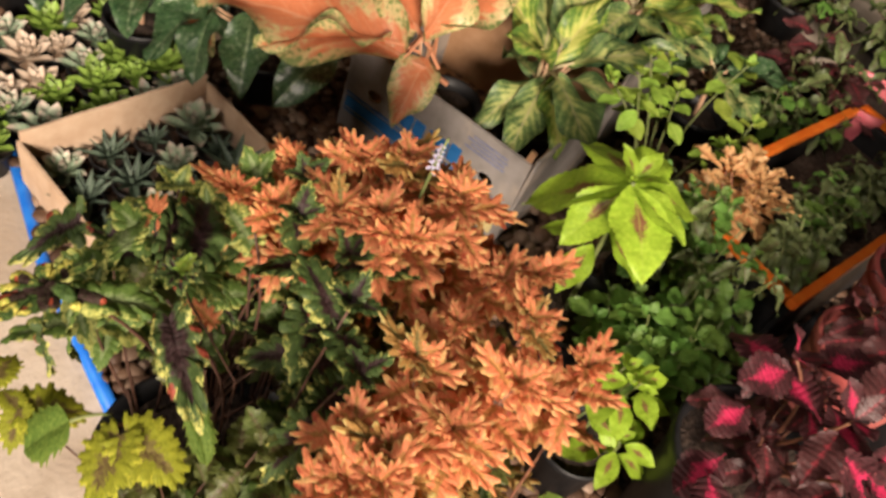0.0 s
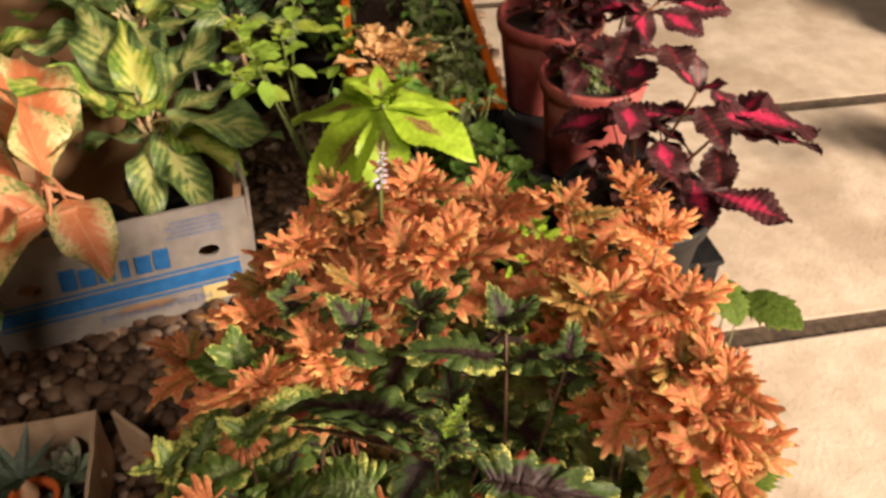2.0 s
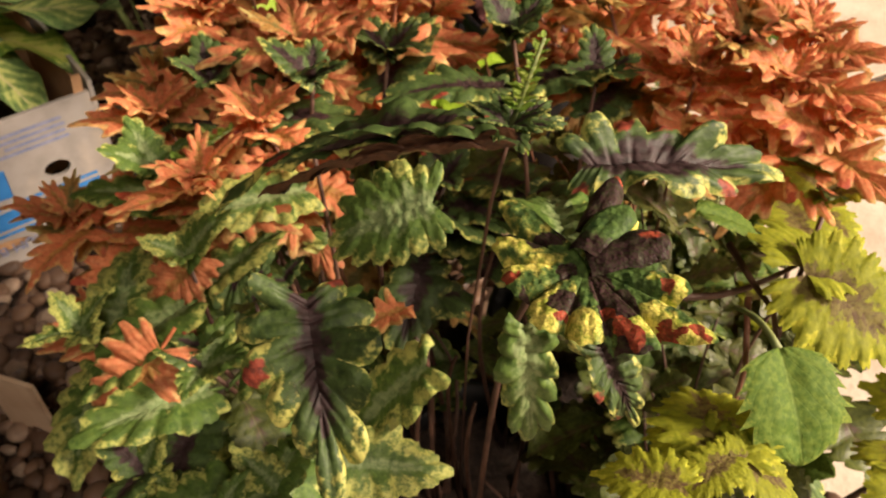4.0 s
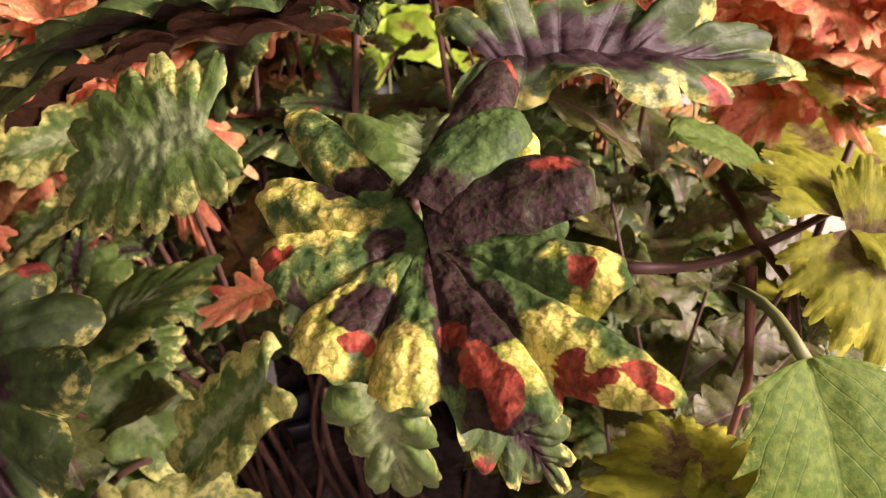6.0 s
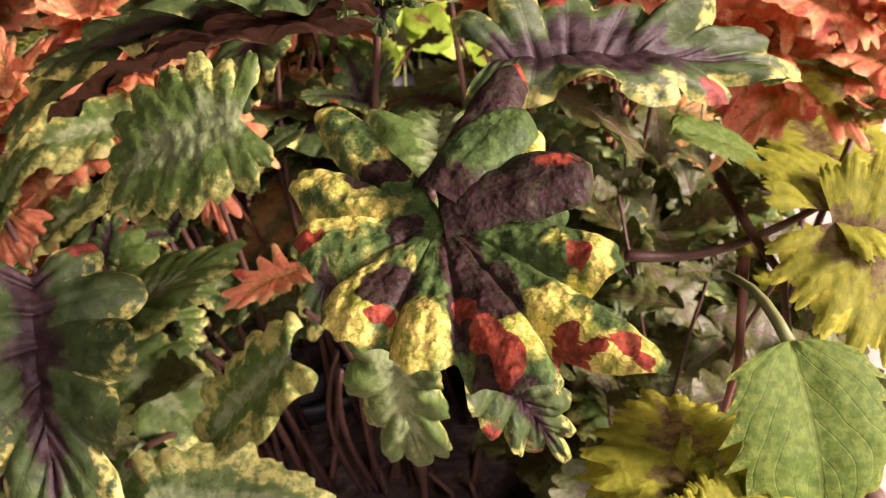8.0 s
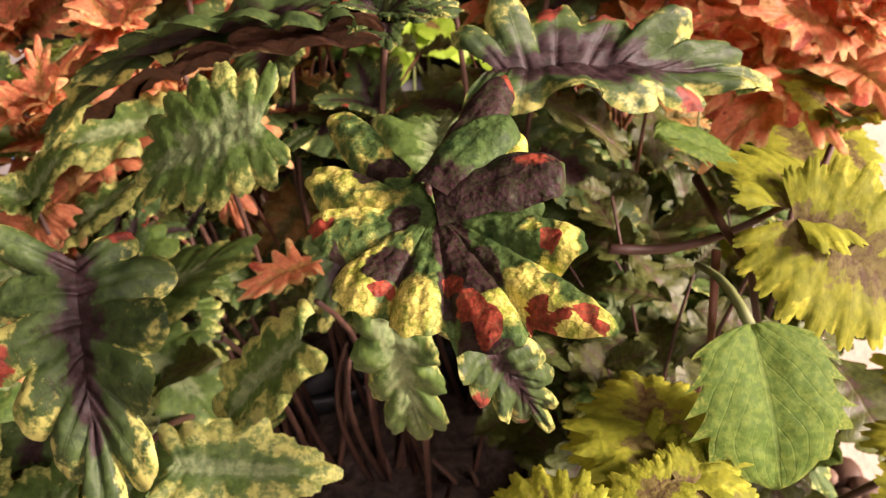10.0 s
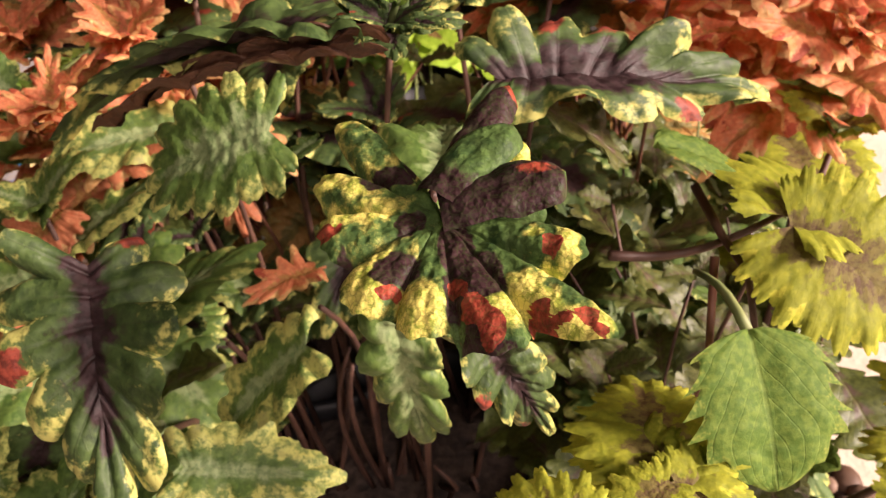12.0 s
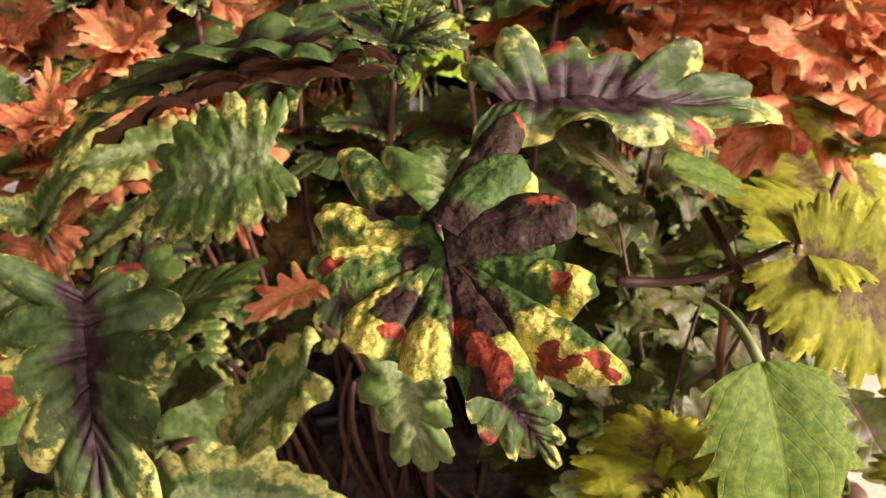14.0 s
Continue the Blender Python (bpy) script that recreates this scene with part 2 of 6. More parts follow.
PRINT_DARK = plain_material("grey_blue_print", (0.12, 0.14, 0.24), (0.2, 0.21, 0.3), 90, 0.7, 0.1, 0.0003)
FLOWER = plain_material("lavender_petal", (0.52, 0.48, 0.66), (0.66, 0.62, 0.76), 80, 0.6)
PURPLE = plain_material("purple_petal", (0.28, 0.07, 0.46), (0.36, 0.12, 0.55), 80, 0.6)


def slab_material():
    k = Tree("cast_concrete_slab")
    r = k.chance()
    wide, mid, fine = k.noise(3.0, 5), k.noise(16.0, 5), k.noise(120.0, 4)
    colour = k.mix(k.step(mid, 0.3, 0.7), (0.47, 0.39, 0.30), (0.60, 0.51, 0.41))
    colour = k.mix(k.math("MULTIPLY", k.step(wide, 0.50, 0.64), 0.65), colour, (0.33, 0.25, 0.18))
    colour = k.mix(k.math("MULTIPLY", k.step(fine, 0.62, 0.72), 0.5), colour, (0.28, 0.22, 0.17))
    colour = k.mix(k.math("MULTIPLY", r, 0.15), colour, (0.62, 0.55, 0.46))
    k.bump(k.math("ADD", k.math("MULTIPLY", mid, 0.6), fine), 0.5, 0.003)
    return k.finish(colour, 0.85, 0, 0, 0.25)


def pebble_material():
    k = Tree("river_pebble")
    r = k.island()
    fine = k.noise(140.0, 4)
    ramp = k.nodes.new("ShaderNodeValToRGB")
    e = ramp.color_ramp.elements
    e[0].position, e[0].color = 0.0, (0.034, 0.019, 0.012, 1)
    e[1].position, e[1].color = 1.0, (0.36, 0.27, 0.20, 1)
    for at, c in ((0.40, (0.085, 0.046, 0.027, 1)), (0.75, (0.155, 0.088, 0.052, 1))):
        e.new(at).color = c
    k.put(ramp.inputs[0], r)
    colour = k.mix(k.math("MULTIPLY", k.step(fine, 0.35, 0.7), 0.35), ramp.outputs[0], (0.12, 0.070, 0.045))
    k.bump(fine, 0.3, 0.001)
    return k.finish(colour, 0.6, 0, 0, 0.35)


def marbled_material(name, fine_by, body, rim, heart, spot, uneven=(1.0, 0.8, 1.0), soft=(0.10, 0.07, 0.05), thin=0.15, relief=0.0009, rough=0.34, gloss=0.28, spread=0.3, ribs=0.0, rib_mix=0.14, rib_tint=(0.13, 0.17, 0.07)):
    """A leaf with three fields of its own variegation (heart, rim, spots), broken up by grain. fine_by: grain for its size."""
    k = Tree(name)
    field = k.nodes.new("ShaderNodeAttribute")
    field.attribute_name = "variegation"
    parts = k.nodes.new("ShaderNodeSeparateColor")
    k.put(parts.inputs[0], field.outputs["Color"])
    r = k.chance()
    w = k.math("MULTIPLY", r, 53.0)
    rough_n, fine = k.noise(360.0 * fine_by, 6 if fine_by > 0.5 else 5, rough=0.66 if fine_by > 0.5 else 0.6, w=w), k.noise(1100.0 * fine_by, 3, w=w)
    wide = k.noise(150.0 * fine_by, 5, rough=0.6, w=k.math("ADD", w, 4.0))
    swing = k.math("ADD", k.math("MULTIPLY_ADD", rough_n, 1.1, -0.55), k.math("MULTIPLY_ADD", wide, 0.9, -0.45))
    cells = k.voronoi(430.0 * fine_by, vector=k.warp(0.003 / fine_by, 300.0 * fine_by), feature="SMOOTH_F1")
    fleck = k.step(rough_n, 0.42, 0.60)
    colour = k.mix(k.step(wide, 0.36, 0.64), k.mix(fleck, body[0], body[1]), k.mix(fleck, body[1], body[0]))
    theta, f = k.uv()
    groove = 0.0
    if ribs:
        off_rib = k.math("ABSOLUTE", k.math("MULTIPLY_ADD", theta, 2.0, -1.0))
        chevron = k.math("ABSOLUTE", k.math("SUBTRACT", k.math("FRACT", k.math("ADD", k.math("MULTIPLY_ADD", off_rib, -1.1, k.math("MULTIPLY", f, ribs)), k.math("MULTIPLY", swing, 0.35))), 0.5))
        groove = k.math("MAXIMUM", k.step(off_rib, 0.07, 0.0), k.math("MULTIPLY", k.step(chevron, 0.10, 0.0), 0.6))

    def zone(part, pair, off, blur):
        m = k.step(k.math("MULTIPLY_ADD", swing, off, part), 0.5 - blur, 0.5 + blur)
        return k.mix(m, colour, k.mix(k.step(k.math("MULTIPLY_ADD", fine, 0.35, rough_n), 0.56, 0.76), pair[0], pair[1]))

    colour = zone(parts.outputs[1], rim, uneven[1], soft[1])
    colour = zone(parts.outputs[0], heart, uneven[0], soft[0])
    colour = zone(parts.outputs[2], spot, uneven[2], soft[2])
    colour = k.mix(k.math("MULTIPLY", k.step(cells, 0.35, 0.75), 0.30 if fine_by > 0.5 else 0.22), colour, (0.03, 0.035, 0.02))
    if fine_by > 0.5:
        net = k.voronoi(620.0, vector=k.warp(0.0016, 500.0), feature="DISTANCE_TO_EDGE")
        colour = k.mix(k.math("MULTIPLY", k.step(net, 0.11, 0.02), 0.34), colour, (0.035, 0.055, 0.014))
    if ribs:
        colour = k.mix(k.math("MULTIPLY", groove, rib_mix), colour, rib_tint)
    shade = k.nodes.new("ShaderNodeHueSaturation")
    k.put(shade.inputs["Value"], k.math("MULTIPLY_ADD", r, spread, 1 - spread / 2))
    k.put(shade.inputs["Color"], colour)
    crinkle = k.math("MULTIPLY", k.voronoi(900.0, vector=k.warp(0.0012, 700.0), feature="SMOOTH_F1"), -0.45) if fine_by > 0.5 else 0.0
    k.bump(k.math("ADD", k.math("MULTIPLY_ADD", rough_n, 0.6, crinkle), k.math("MULTIPLY_ADD", cells, -0.9 if fine_by > 0.5 else -0.7, k.math("MULTIPLY", groove, -0.10))), 0.55, relief)
    return k.finish(shade.outputs[0], k.math("MULTIPLY_ADD", fine, 0.25, rough), 0, thin, gloss)


MARBLE = dict(body=((0.020, 0.044, 0.014), (0.100, 0.165, 0.042)), rim=((0.26, 0.30, 0.040), (0.66, 0.58, 0.135)), heart=((0.018, 0.008, 0.008), (0.043, 0.022, 0.023)),
              spot=((0.13, 0.022, 0.014), (0.30, 0.058, 0.032)))
HERO = marbled_material("marbled_leaf", 1.0, **MARBLE, uneven=(0.50, 0.95, 0.34), soft=(0.08, 0.20, 0.06), relief=0.0010, rough=0.36, gloss=0.10)
DARK_MARBLE = marbled_material("dark_marbled_leaf", 0.055, ((0.030, 0.056, 0.015), (0.080, 0.126, 0.032)), ((0.14, 0.20, 0.04), (0.50, 0.48, 0.13)), MARBLE["heart"], MARBLE["spot"], uneven=(0.7, 1.5, 0.7), soft=(0.14, 0.18, 0.07), rough=0.44, relief=0.0008,
                               ribs=5.0, rib_tint=(0.06, 0.05, 0.04))
GREEN_MARBLE = marbled_material("green_marbled_leaf", 0.055, ((0.046, 0.092, 0.016), (0.112, 0.176, 0.034)), ((0.16, 0.21, 0.05), (0.44, 0.45, 0.12)), ((0.13, 0.19, 0.07), (0.22, 0.28, 0.12)), ((0.3, 0.3, 0.1), (0.4, 0.4, 0.1)),
                                uneven=(0.7, 1.2, 0.7), soft=(0.16, 0.20, 0.07), thin=0.18, rough=0.46, relief=0.0008, ribs=5.0, rib_tint=(0.15, 0.20, 0.075), rib_mix=0.12)
ORANGE_MARBLE = marbled_material("orange_cut_leaf", 0.055, ((0.57, 0.160, 0.068), (0.70, 0.285, 0.130)), ((0.58, 0.30, 0.10), (0.68, 0.42, 0.17)), ((0.34, 0.13, 0.04), (0.44, 0.24, 0.07)), ((0.32, 0.06, 0.03), (0.42, 0.09, 0.045)),
                                 thin=0.38, ribs=3.0, rib_tint=(0.34, 0.10, 0.04), spread=0.6, rough=0.45, relief=0.0012)
BRONZE_MARBLE = marbled_material("bronze_cut_leaf", 0.055, ((0.30, 0.16, 0.045), (0.44, 0.25, 0.07)), ((0.42, 0.32, 0.10), (0.50, 0.40, 0.14)), ((0.15, 0.13, 0.04), (0.22, 0.17, 0.05)), ((0.30, 0.08, 0.03), (0.4, 0.10, 0.04)),
                                 thin=0.25, rough=0.45, relief=0.0018)
LIME_MARBLE = marbled_material("lime_cut_leaf", 0.055, ((0.19, 0.215, 0.017), (0.29, 0.30, 0.025)), ((0.30, 0.33, 0.027), (0.42, 0.41, 0.042)), ((0.10, 0.06, 0.03), (0.17, 0.14, 0.04)), ((0.3, 0.3, 0.05), (0.4, 0.4, 0.05)),
                               thin=0.25, ribs=4.0, rib_tint=(0.14, 0.16, 0.020), rib_mix=0.2, rough=0.50, gloss=0.12, relief=0.0006)
BROWN_MARBLE = marbled_material("brown_leaf_back", 0.055, ((0.060, 0.026, 0.016), (0.14, 0.060, 0.030)), ((0.16, 0.13, 0.05), (0.3, 0.24, 0.1)), ((0.06, 0.024, 0.015), (0.10, 0.045, 0.025)), ((0.2, 0.05, 0.03), (0.2, 0.05, 0.03)),
                                thin=0.1, relief=0.002)
SLAB, PEBBLE = slab_material(), pebble_material()
JOINT = plain_material("dirty_joint", (0.045, 0.032, 0.022), (0.095, 0.066, 0.045), 60, 0.95, 0.8, 0.004)


# ---- building blocks ----
def mesh_of(name, verts, faces, material, uvs=None, smooth=True):
    me = bpy.data.meshes.new(name)
    me.from_pydata([tuple(v) for v in verts], [], faces)
    me.materials.append(material)
    if smooth:
        me.polygons.foreach_set("use_smooth", [True] * len(me.polygons))
    if uvs is not None:
        layer = me.uv_layers.new(name="map")
        index = np.empty(len(me.loops), dtype=np.int32)
        me.loops.foreach_get("vertex_index", index)
        layer.data.foreach_set("uv", np.asarray(uvs, dtype=np.float32)[index].ravel())
    me.update()
    return me


def thing(name, at, label, category, group="", kind="", turn=0.0):
    ob = new(name)
    ob.empty_display_size = 0.05
    ob.matrix_world = pose(*at, 0, 0, turn)
    return tagged(ob, label, category, group, kind)


def part_of(name, me, parent, m=None, label=""):
    """A mesh object under its thing, at a pose in the world."""
    ob = new(name, me)
    ob.parent = parent
    inverse = world_of(parent).inverted()
    ob.matrix_basis = inverse @ (m if m is not None else Matrix())
    return tagged(ob, label) if label else ob


def world_of(ob):
    m = ob.matrix_basis.copy()
    while ob.parent:
        ob = ob.parent
        m = ob.matrix_basis @ m
    return m


def bm_mesh(name, bm, material, smooth=False):
    me = bpy.data.meshes.new(name)
    bm.normal_update()
    bm.to_mesh(me)
    bm.free()
    me.materials.append(material)
    me.polygons.foreach_set("use_smooth", [smooth] * len(me.polygons))
    return me


def box_mesh(name, size, material, bevel=0.0, rough=0.0, cuts=0, seed=1):
    """A block standing on its base, centred in plan."""
    bm = bmesh.new()
    bmesh.ops.create_cube(bm, size=1.0)
    bmesh.ops.scale(bm, vec=size, verts=bm.verts)
    bmesh.ops.translate(bm, vec=(0, 0, size[2] / 2), verts=bm.verts)
    if cuts:
        bmesh.ops.subdivide_edges(bm, edges=bm.edges[:], cuts=cuts, use_grid_fill=True)
    if bevel:
        bmesh.ops.bevel(bm, geom=[e for e in bm.edges if e.calc_face_angle(0) > 1], offset=bevel, segments=2, affect="EDGES", profile=0.6)
    if rough:
        for v in bm.verts:
            v.co += rough * noise.noise_vector(v.co * 18 + Vector((seed * 7.1, 0, 0)))
    return bm_mesh(name, bm, material)


def lathe(name, rings, material, sides=40, cap=True):
    """Turns (radius, height) pairs round the upright axis."""
    verts, faces = [], []
    for r, z in rings:
        verts += [(r * math.cos(2 * math.pi * i / sides), r * math.sin(2 * math.pi * i / sides), z) for i in range(sides)]
    for a in range(len(rings) - 1):
        for i in range(sides):
            j = (i + 1) % sides
            faces.append((a * sides + i, a * sides + j, (a + 1) * sides + j, (a + 1) * sides + i))
    if cap:
        faces.append(tuple(reversed(range(sides))))
    return mesh_of(name, verts, faces, material)


def tube(name, path, radius, material, sides=7, taper=0.6):
    path = [Vector(p) for p in path]
    verts, faces = [], []
    side = Vector((1, 0, 0))
    for n, p in enumerate(path):
        along = (path[min(n + 1, len(path) - 1)] - path[max(n - 1, 0)]).normalized()
        side = (side - along * side.dot(along))
        side = (side if side.length > 1e-4 else along.orthogonal()).normalized()
        up = along.cross(side)
        r = radius * (1 - (1 - taper) * n / max(1, len(path) - 1))
        verts += [p + r * (side * math.cos(2 * math.pi * i / sides) + up * math.sin(2 * math.pi * i / sides)) for i in range(sides)]
    for n in range(len(path) - 1):
        for i in range(sides):
            j = (i + 1) % sides
            faces.append((n * sides + i, n * sides + j, (n + 1) * sides + j, (n + 1) * sides + i))
    faces += [tuple(reversed(range(sides))), tuple((len(path) - 1) * sides + i for i in range(sides))]
    return mesh_of(name, verts, faces, material)


def arc(a, b, sag=0.1, n=7, lean=(0, 0, 0)):
    """A bowed line from a to b."""
    a, b, lean = Vector(a), Vector(b), Vector(lean)
    return [a.lerp(b, i / (n - 1)) + (Vector((0, 0, sag)) + lean) * math.sin(math.pi * i / (n - 1)) for i in range(n)]


def leaf_mesh(name, material, width=0.6, peak=0.42, teeth=9, depth=0.12, lobed=True, sweep=0.25, droop=0.15, fold=0.12,
              quilt=0.012, wave=0.04, cols=5, sub=4, seed=0, full=0.85, stalk=0.0, twist=0.0, cut=3.0):
    """A leaf one metre long from its base along y, with its upper side up."""
    rows = teeth * sub + 1
    power = math.log(0.5) / math.log(peak)
    verts, uvs, faces = [], [], []
    for i in range(rows):
        u = i / (rows - 1)
        w = width / 2 * max(0.0, math.sin(math.pi * min(1.0, u ** power))) ** full
        phase = (u * teeth) % 1.0
        tooth = abs(math.sin(math.pi * phase)) ** 0.55 if lobed else (0.15 + 0.85 * phase) * (1 if phase < 0.86 else (1 - phase) / 0.14)
        uneven = 0.75 + 0.5 * noise.noise(Vector((u * 6.3, seed * 3.7, 1.5)))
        for j in range(-cols, cols + 1):
            s = abs(j) / cols
            sign = (j > 0) - (j < 0)
            lobe = 1 - depth * uneven * (1 - tooth) * s ** cut
            x = sign * s * w * lobe
            y = u + sweep * s * w * (1 - u * 0.6) * (0.5 + 0.5 * lobe)
            z = -droop * u * u + fold * s * w + quilt * (tooth - 0.5) * (0.3 + s) * (1 if lobed else 0.6)
            z += wave * s * s * math.sin(2 * math.pi * (u * 1.7 + seed * 0.37) + (0.9 if sign > 0 else 0))
            z += 0.012 * noise.noise(Vector((x * 9, y * 9, seed * 5.1)))
            x += twist * u * u * 0.3
            verts.append((x, y, z))
            uvs.append((u, 0.5 + 0.5 * sign * s))
    n = 2 * cols + 1
    for i in range(rows - 1):
        for j in range(n - 1):
            a = i * n + j
            faces.append((a, a + 1, a + n + 1, a + n))
    if stalk:
        base, r, k0 = len(verts), 0.013, 6
        for y in (-stalk, -stalk * 0.5, 0.04):
            z = -0.05 * (y / stalk) ** 2 if y < 0 else -0.004
            verts += [(r * math.cos(2 * math.pi * i / k0), y, z + r * math.sin(2 * math.pi * i / k0)) for i in range(k0)]
            uvs += [(0.02, 0.5)] * k0
        for a in range(2):
            for i in range(k0):
                j = (i + 1) % k0
                faces.append((base + a * k0 + i, base + a * k0 + j, base + (a + 1) * k0 + j, base + (a + 1) * k0 + i))
    return mesh_of(name, verts, faces, material, uvs)


def leaf_pose(base, tip, wide=1.0, up=(0, 0, 1), roll=0.0):
    """From base to tip, with the upper side towards up."""
    base, tip, up = Vector(base), Vector(tip), Vector(up)
    y = tip - base
    size = y.length
    y.normalize()
    x = y.cross(up)
    x = x.normalized() if x.length > 1e-4 else y.orthogonal()
    z = x.cross(y)
    turn = Matrix((x, y, z)).transposed().to_4x4()
    return Matrix.Translation(base) @ turn @ pose(0, 0, 0, 0, roll, 0) @ Matrix.Diagonal((size * wide, size, size, 1))


def put_leaf(parent, me, base, tip, wide=1.0, up=(0, 0, 1), roll=0.0, label="", name="leaf"):
    return part_of(name, me, parent, leaf_pose(base, tip, wide, up, roll), label)


def shoot(rng, plant, base, top, leaves, nodes=4, size=0.05, stem=None, r=0.003, start=0.45, spread=0.15, lift=20.0, sag=0.02,
          crown=4, crown_size=0.5, grow=0.85, wide=1.0, hollow=None):
    """A stem with opposite pairs of leaves and a small crown. No leaf reaches into the hollow, a pair of corners."""
    def grows(p, q):
        m = p.lerp(q, 0.6)
        return not hollow or any(not a < c < b for a, b, c in zip(hollow[0], hollow[1], m))

    path = arc(base, top, sag, 8, (rng.uniform(-0.02, 0.02), rng.uniform(-0.02, 0.02), 0))
    part_of("stem", tube("stem", path, r, stem or STEM_BROWN), plant)
    turn = rng.uniform(0, 180)
    for n in range(nodes):
        f = start + (1 - start) * (n + 0.5) / nodes
        p = path[0].lerp(path[-1], f)
        q = f * (len(path) - 1)
        p = path[int(q)].lerp(path[min(int(q) + 1, len(path) - 1)], q - int(q))
        turn += 90 + rng.uniform(-18, 18)
        for side in (0, 180):
            a = radians(turn + side + rng.uniform(-14, 14))
            e = radians(lift * (n + 0.5) / nodes - 18 * (1 - n / nodes) + rng.uniform(-12, 12))
            d = size * (1.15 - 0.35 * (n / nodes) ** 2) * rng.uniform(grow, 1.15)
            way = Vector((math.cos(a) * math.cos(e), math.sin(a) * math.cos(e), math.sin(e)))
            me, broad, roll = rng.choice(leaves), rng.uniform(0.85, 1.12) * wide, rng.uniform(-22, 22)
            if grows(p, p + way * d):
                put_leaf(plant, me, p + way * spread * d, p + way * d * (1 + spread), broad, roll=roll)
    for n in range(crown):
        a = radians(turn + 45 + 360 * n / crown + rng.uniform(-15, 15))
        e = radians(rng.uniform(30, 60))
        d = size * crown_size * rng.uniform(0.8, 1.2)
        way = Vector((math.cos(a) * math.cos(e), math.sin(a) * math.cos(e), math.sin(e)))
        me, roll = rng.choice(leaves), rng.uniform(-20, 20)
        if grows(path[-1], path[-1] + way * d):
            put_leaf(plant, me, path[-1], path[-1] + way * d, wide, roll=roll)


def pot(name, at, r, h, material, label, category="flower pot", soil=SOIL, lip=0.012, group="", kind=""):
    """A tapered plastic pot with a rolled lip and its soil."""
    top = thing(name, at, label, category, group, kind)
    wall = 0.004
    rings = [(r * 0.70, 0), (r * 0.73, h * 0.02), (r * 0.94, h - 0.03), (r * 0.945, h - 0.028), (r, h - 0.027), (r + 0.003, h - 0.004),
             (r + 0.001, h), (r - wall, h), (r - wall - 0.002, h - 0.004), (r * 0.93 - wall, h - 0.03), (r * 0.86, h * 0.7)]
    part_of("pot_wall", lathe("pot_wall", rings, material), top, pose(*at))
    part_of("soil", mound("soil", r * 0.93 - wall, 0.012, soil), top, pose(at[0], at[1], at[2] + h - lip - 0.02))
    return top


def mound(name, r, rise, material, sides=36, rings=9, seed=2):
    verts, faces = [(0, 0, rise)], []
    for a in range(1, rings + 1):
        for i in range(sides):
            t = 2 * math.pi * i / sides
            x, y = r * a / rings * math.cos(t), r * a / rings * math.sin(t)
            verts.append((x, y, rise * (1 - (a / rings) ** 2) + 0.006 * noise.noise(Vector((x * 60, y * 60, seed)))))
    for i in range(sides):
        faces.append((0, 1 + i, 1 + (i + 1) % sides))
    for a in range(rings - 1):
        for i in range(sides):
            j = (i + 1) % sides
            faces.append((1 + a * sides + i, 1 + (a + 1) * sides + i, 1 + (a + 1) * sides + j, 1 + a * sides + j))
    return mesh_of(name, verts, faces, material)


def grow_lobe(bag, root, tip, half, level, rise, curl, dome, seed, colour_of, along=9, across=8, neck=0.62, blunt=2.4, bend=0.0, bumpy=0.012, size=1.0, flat_start=0.3, teeth=0.0):
    """Adds one domed, round-ended lobe to a bag of (verts, faces, uvs, tint). colour_of(x, y, s, u) gives its three fields."""
    verts, faces, uvs, tint = bag
    root, tip = Vector((*root, 0)), Vector((*tip, 0))
    way = tip - root
    long = way.length
    way.normalize()
    side = Vector((-way.y, way.x, 0))
    start = len(verts)
    for i in range(along + 1):
        s = 1 - (1 - i / along) ** 1.35
        body = neck + (1 - neck) * min(1.0, s / 0.55) ** 1.2
        end = max(0.0, 1 - max(0.0, (s - 0.55) / 0.45) ** blunt) ** (1 / blunt)
        for j in range(across + 1):
            u = 2 * j / across - 1
            ripple = 1 + 0.09 * noise.noise(Vector((s * 3.5 + seed * 7.1, 2.0 if u > 0 else -2.0, seed))) + 0.03 * math.sin(s * 19 + seed * 2 + (1.3 if u > 0 else 0))
            saw = (s * 6.5 + (0.4 if u > 0 else 0.0)) % 1.0
            ripple += teeth * (2 * saw ** 1.6 - 0.6) * min(1.0, 4 * s) * min(1.0, 5 * (1 - s)) if abs(u) > 0.9 else 0.0
            p = root + way * (long * (s + (0.6 * teeth * saw * min(1.0, 4 * s) * (1 - s) if abs(u) > 0.9 else 0.0))) + side * (half * body * end * ripple * u + bend * long * s * s)
            z = level + rise * s - curl * s ** 3 + dome * (1 - u * u) * min(1.0, flat_start + 1.1 * s) - 0.35 * dome * max(0.0, 1 - abs(u) / 0.2) * (1 - s) * s
            z -= 0.7 * dome * abs(u) ** 5 + 0.5 * dome * s ** 8
            z += bumpy * size * (noise.noise(Vector((p.x / size * 9, p.y / size * 9, seed * 1.7))) + 0.45 * noise.noise(Vector((p.x / size * 21, p.y / size * 21, seed * 2.9))))
            verts.append((p.x, p.y, z))
            uvs.append((0.5 + 0.5 * u, s))
            tint += [*colour_of(p.x, p.y, s, u), 1.0]
    w = across + 1
    for i in range(along):
        for j in range(across):
            a = start + i * w + j
            faces.append((a, a + w, a + w + 1, a + 1))


def bag_mesh(name, bag, material):
    me = mesh_of(name, bag[0], bag[1], material, bag[2])
    layer = me.color_attributes.new("variegation", "FLOAT_COLOR", "POINT")
    layer.data.foreach_set("color", bag[3])
    return me


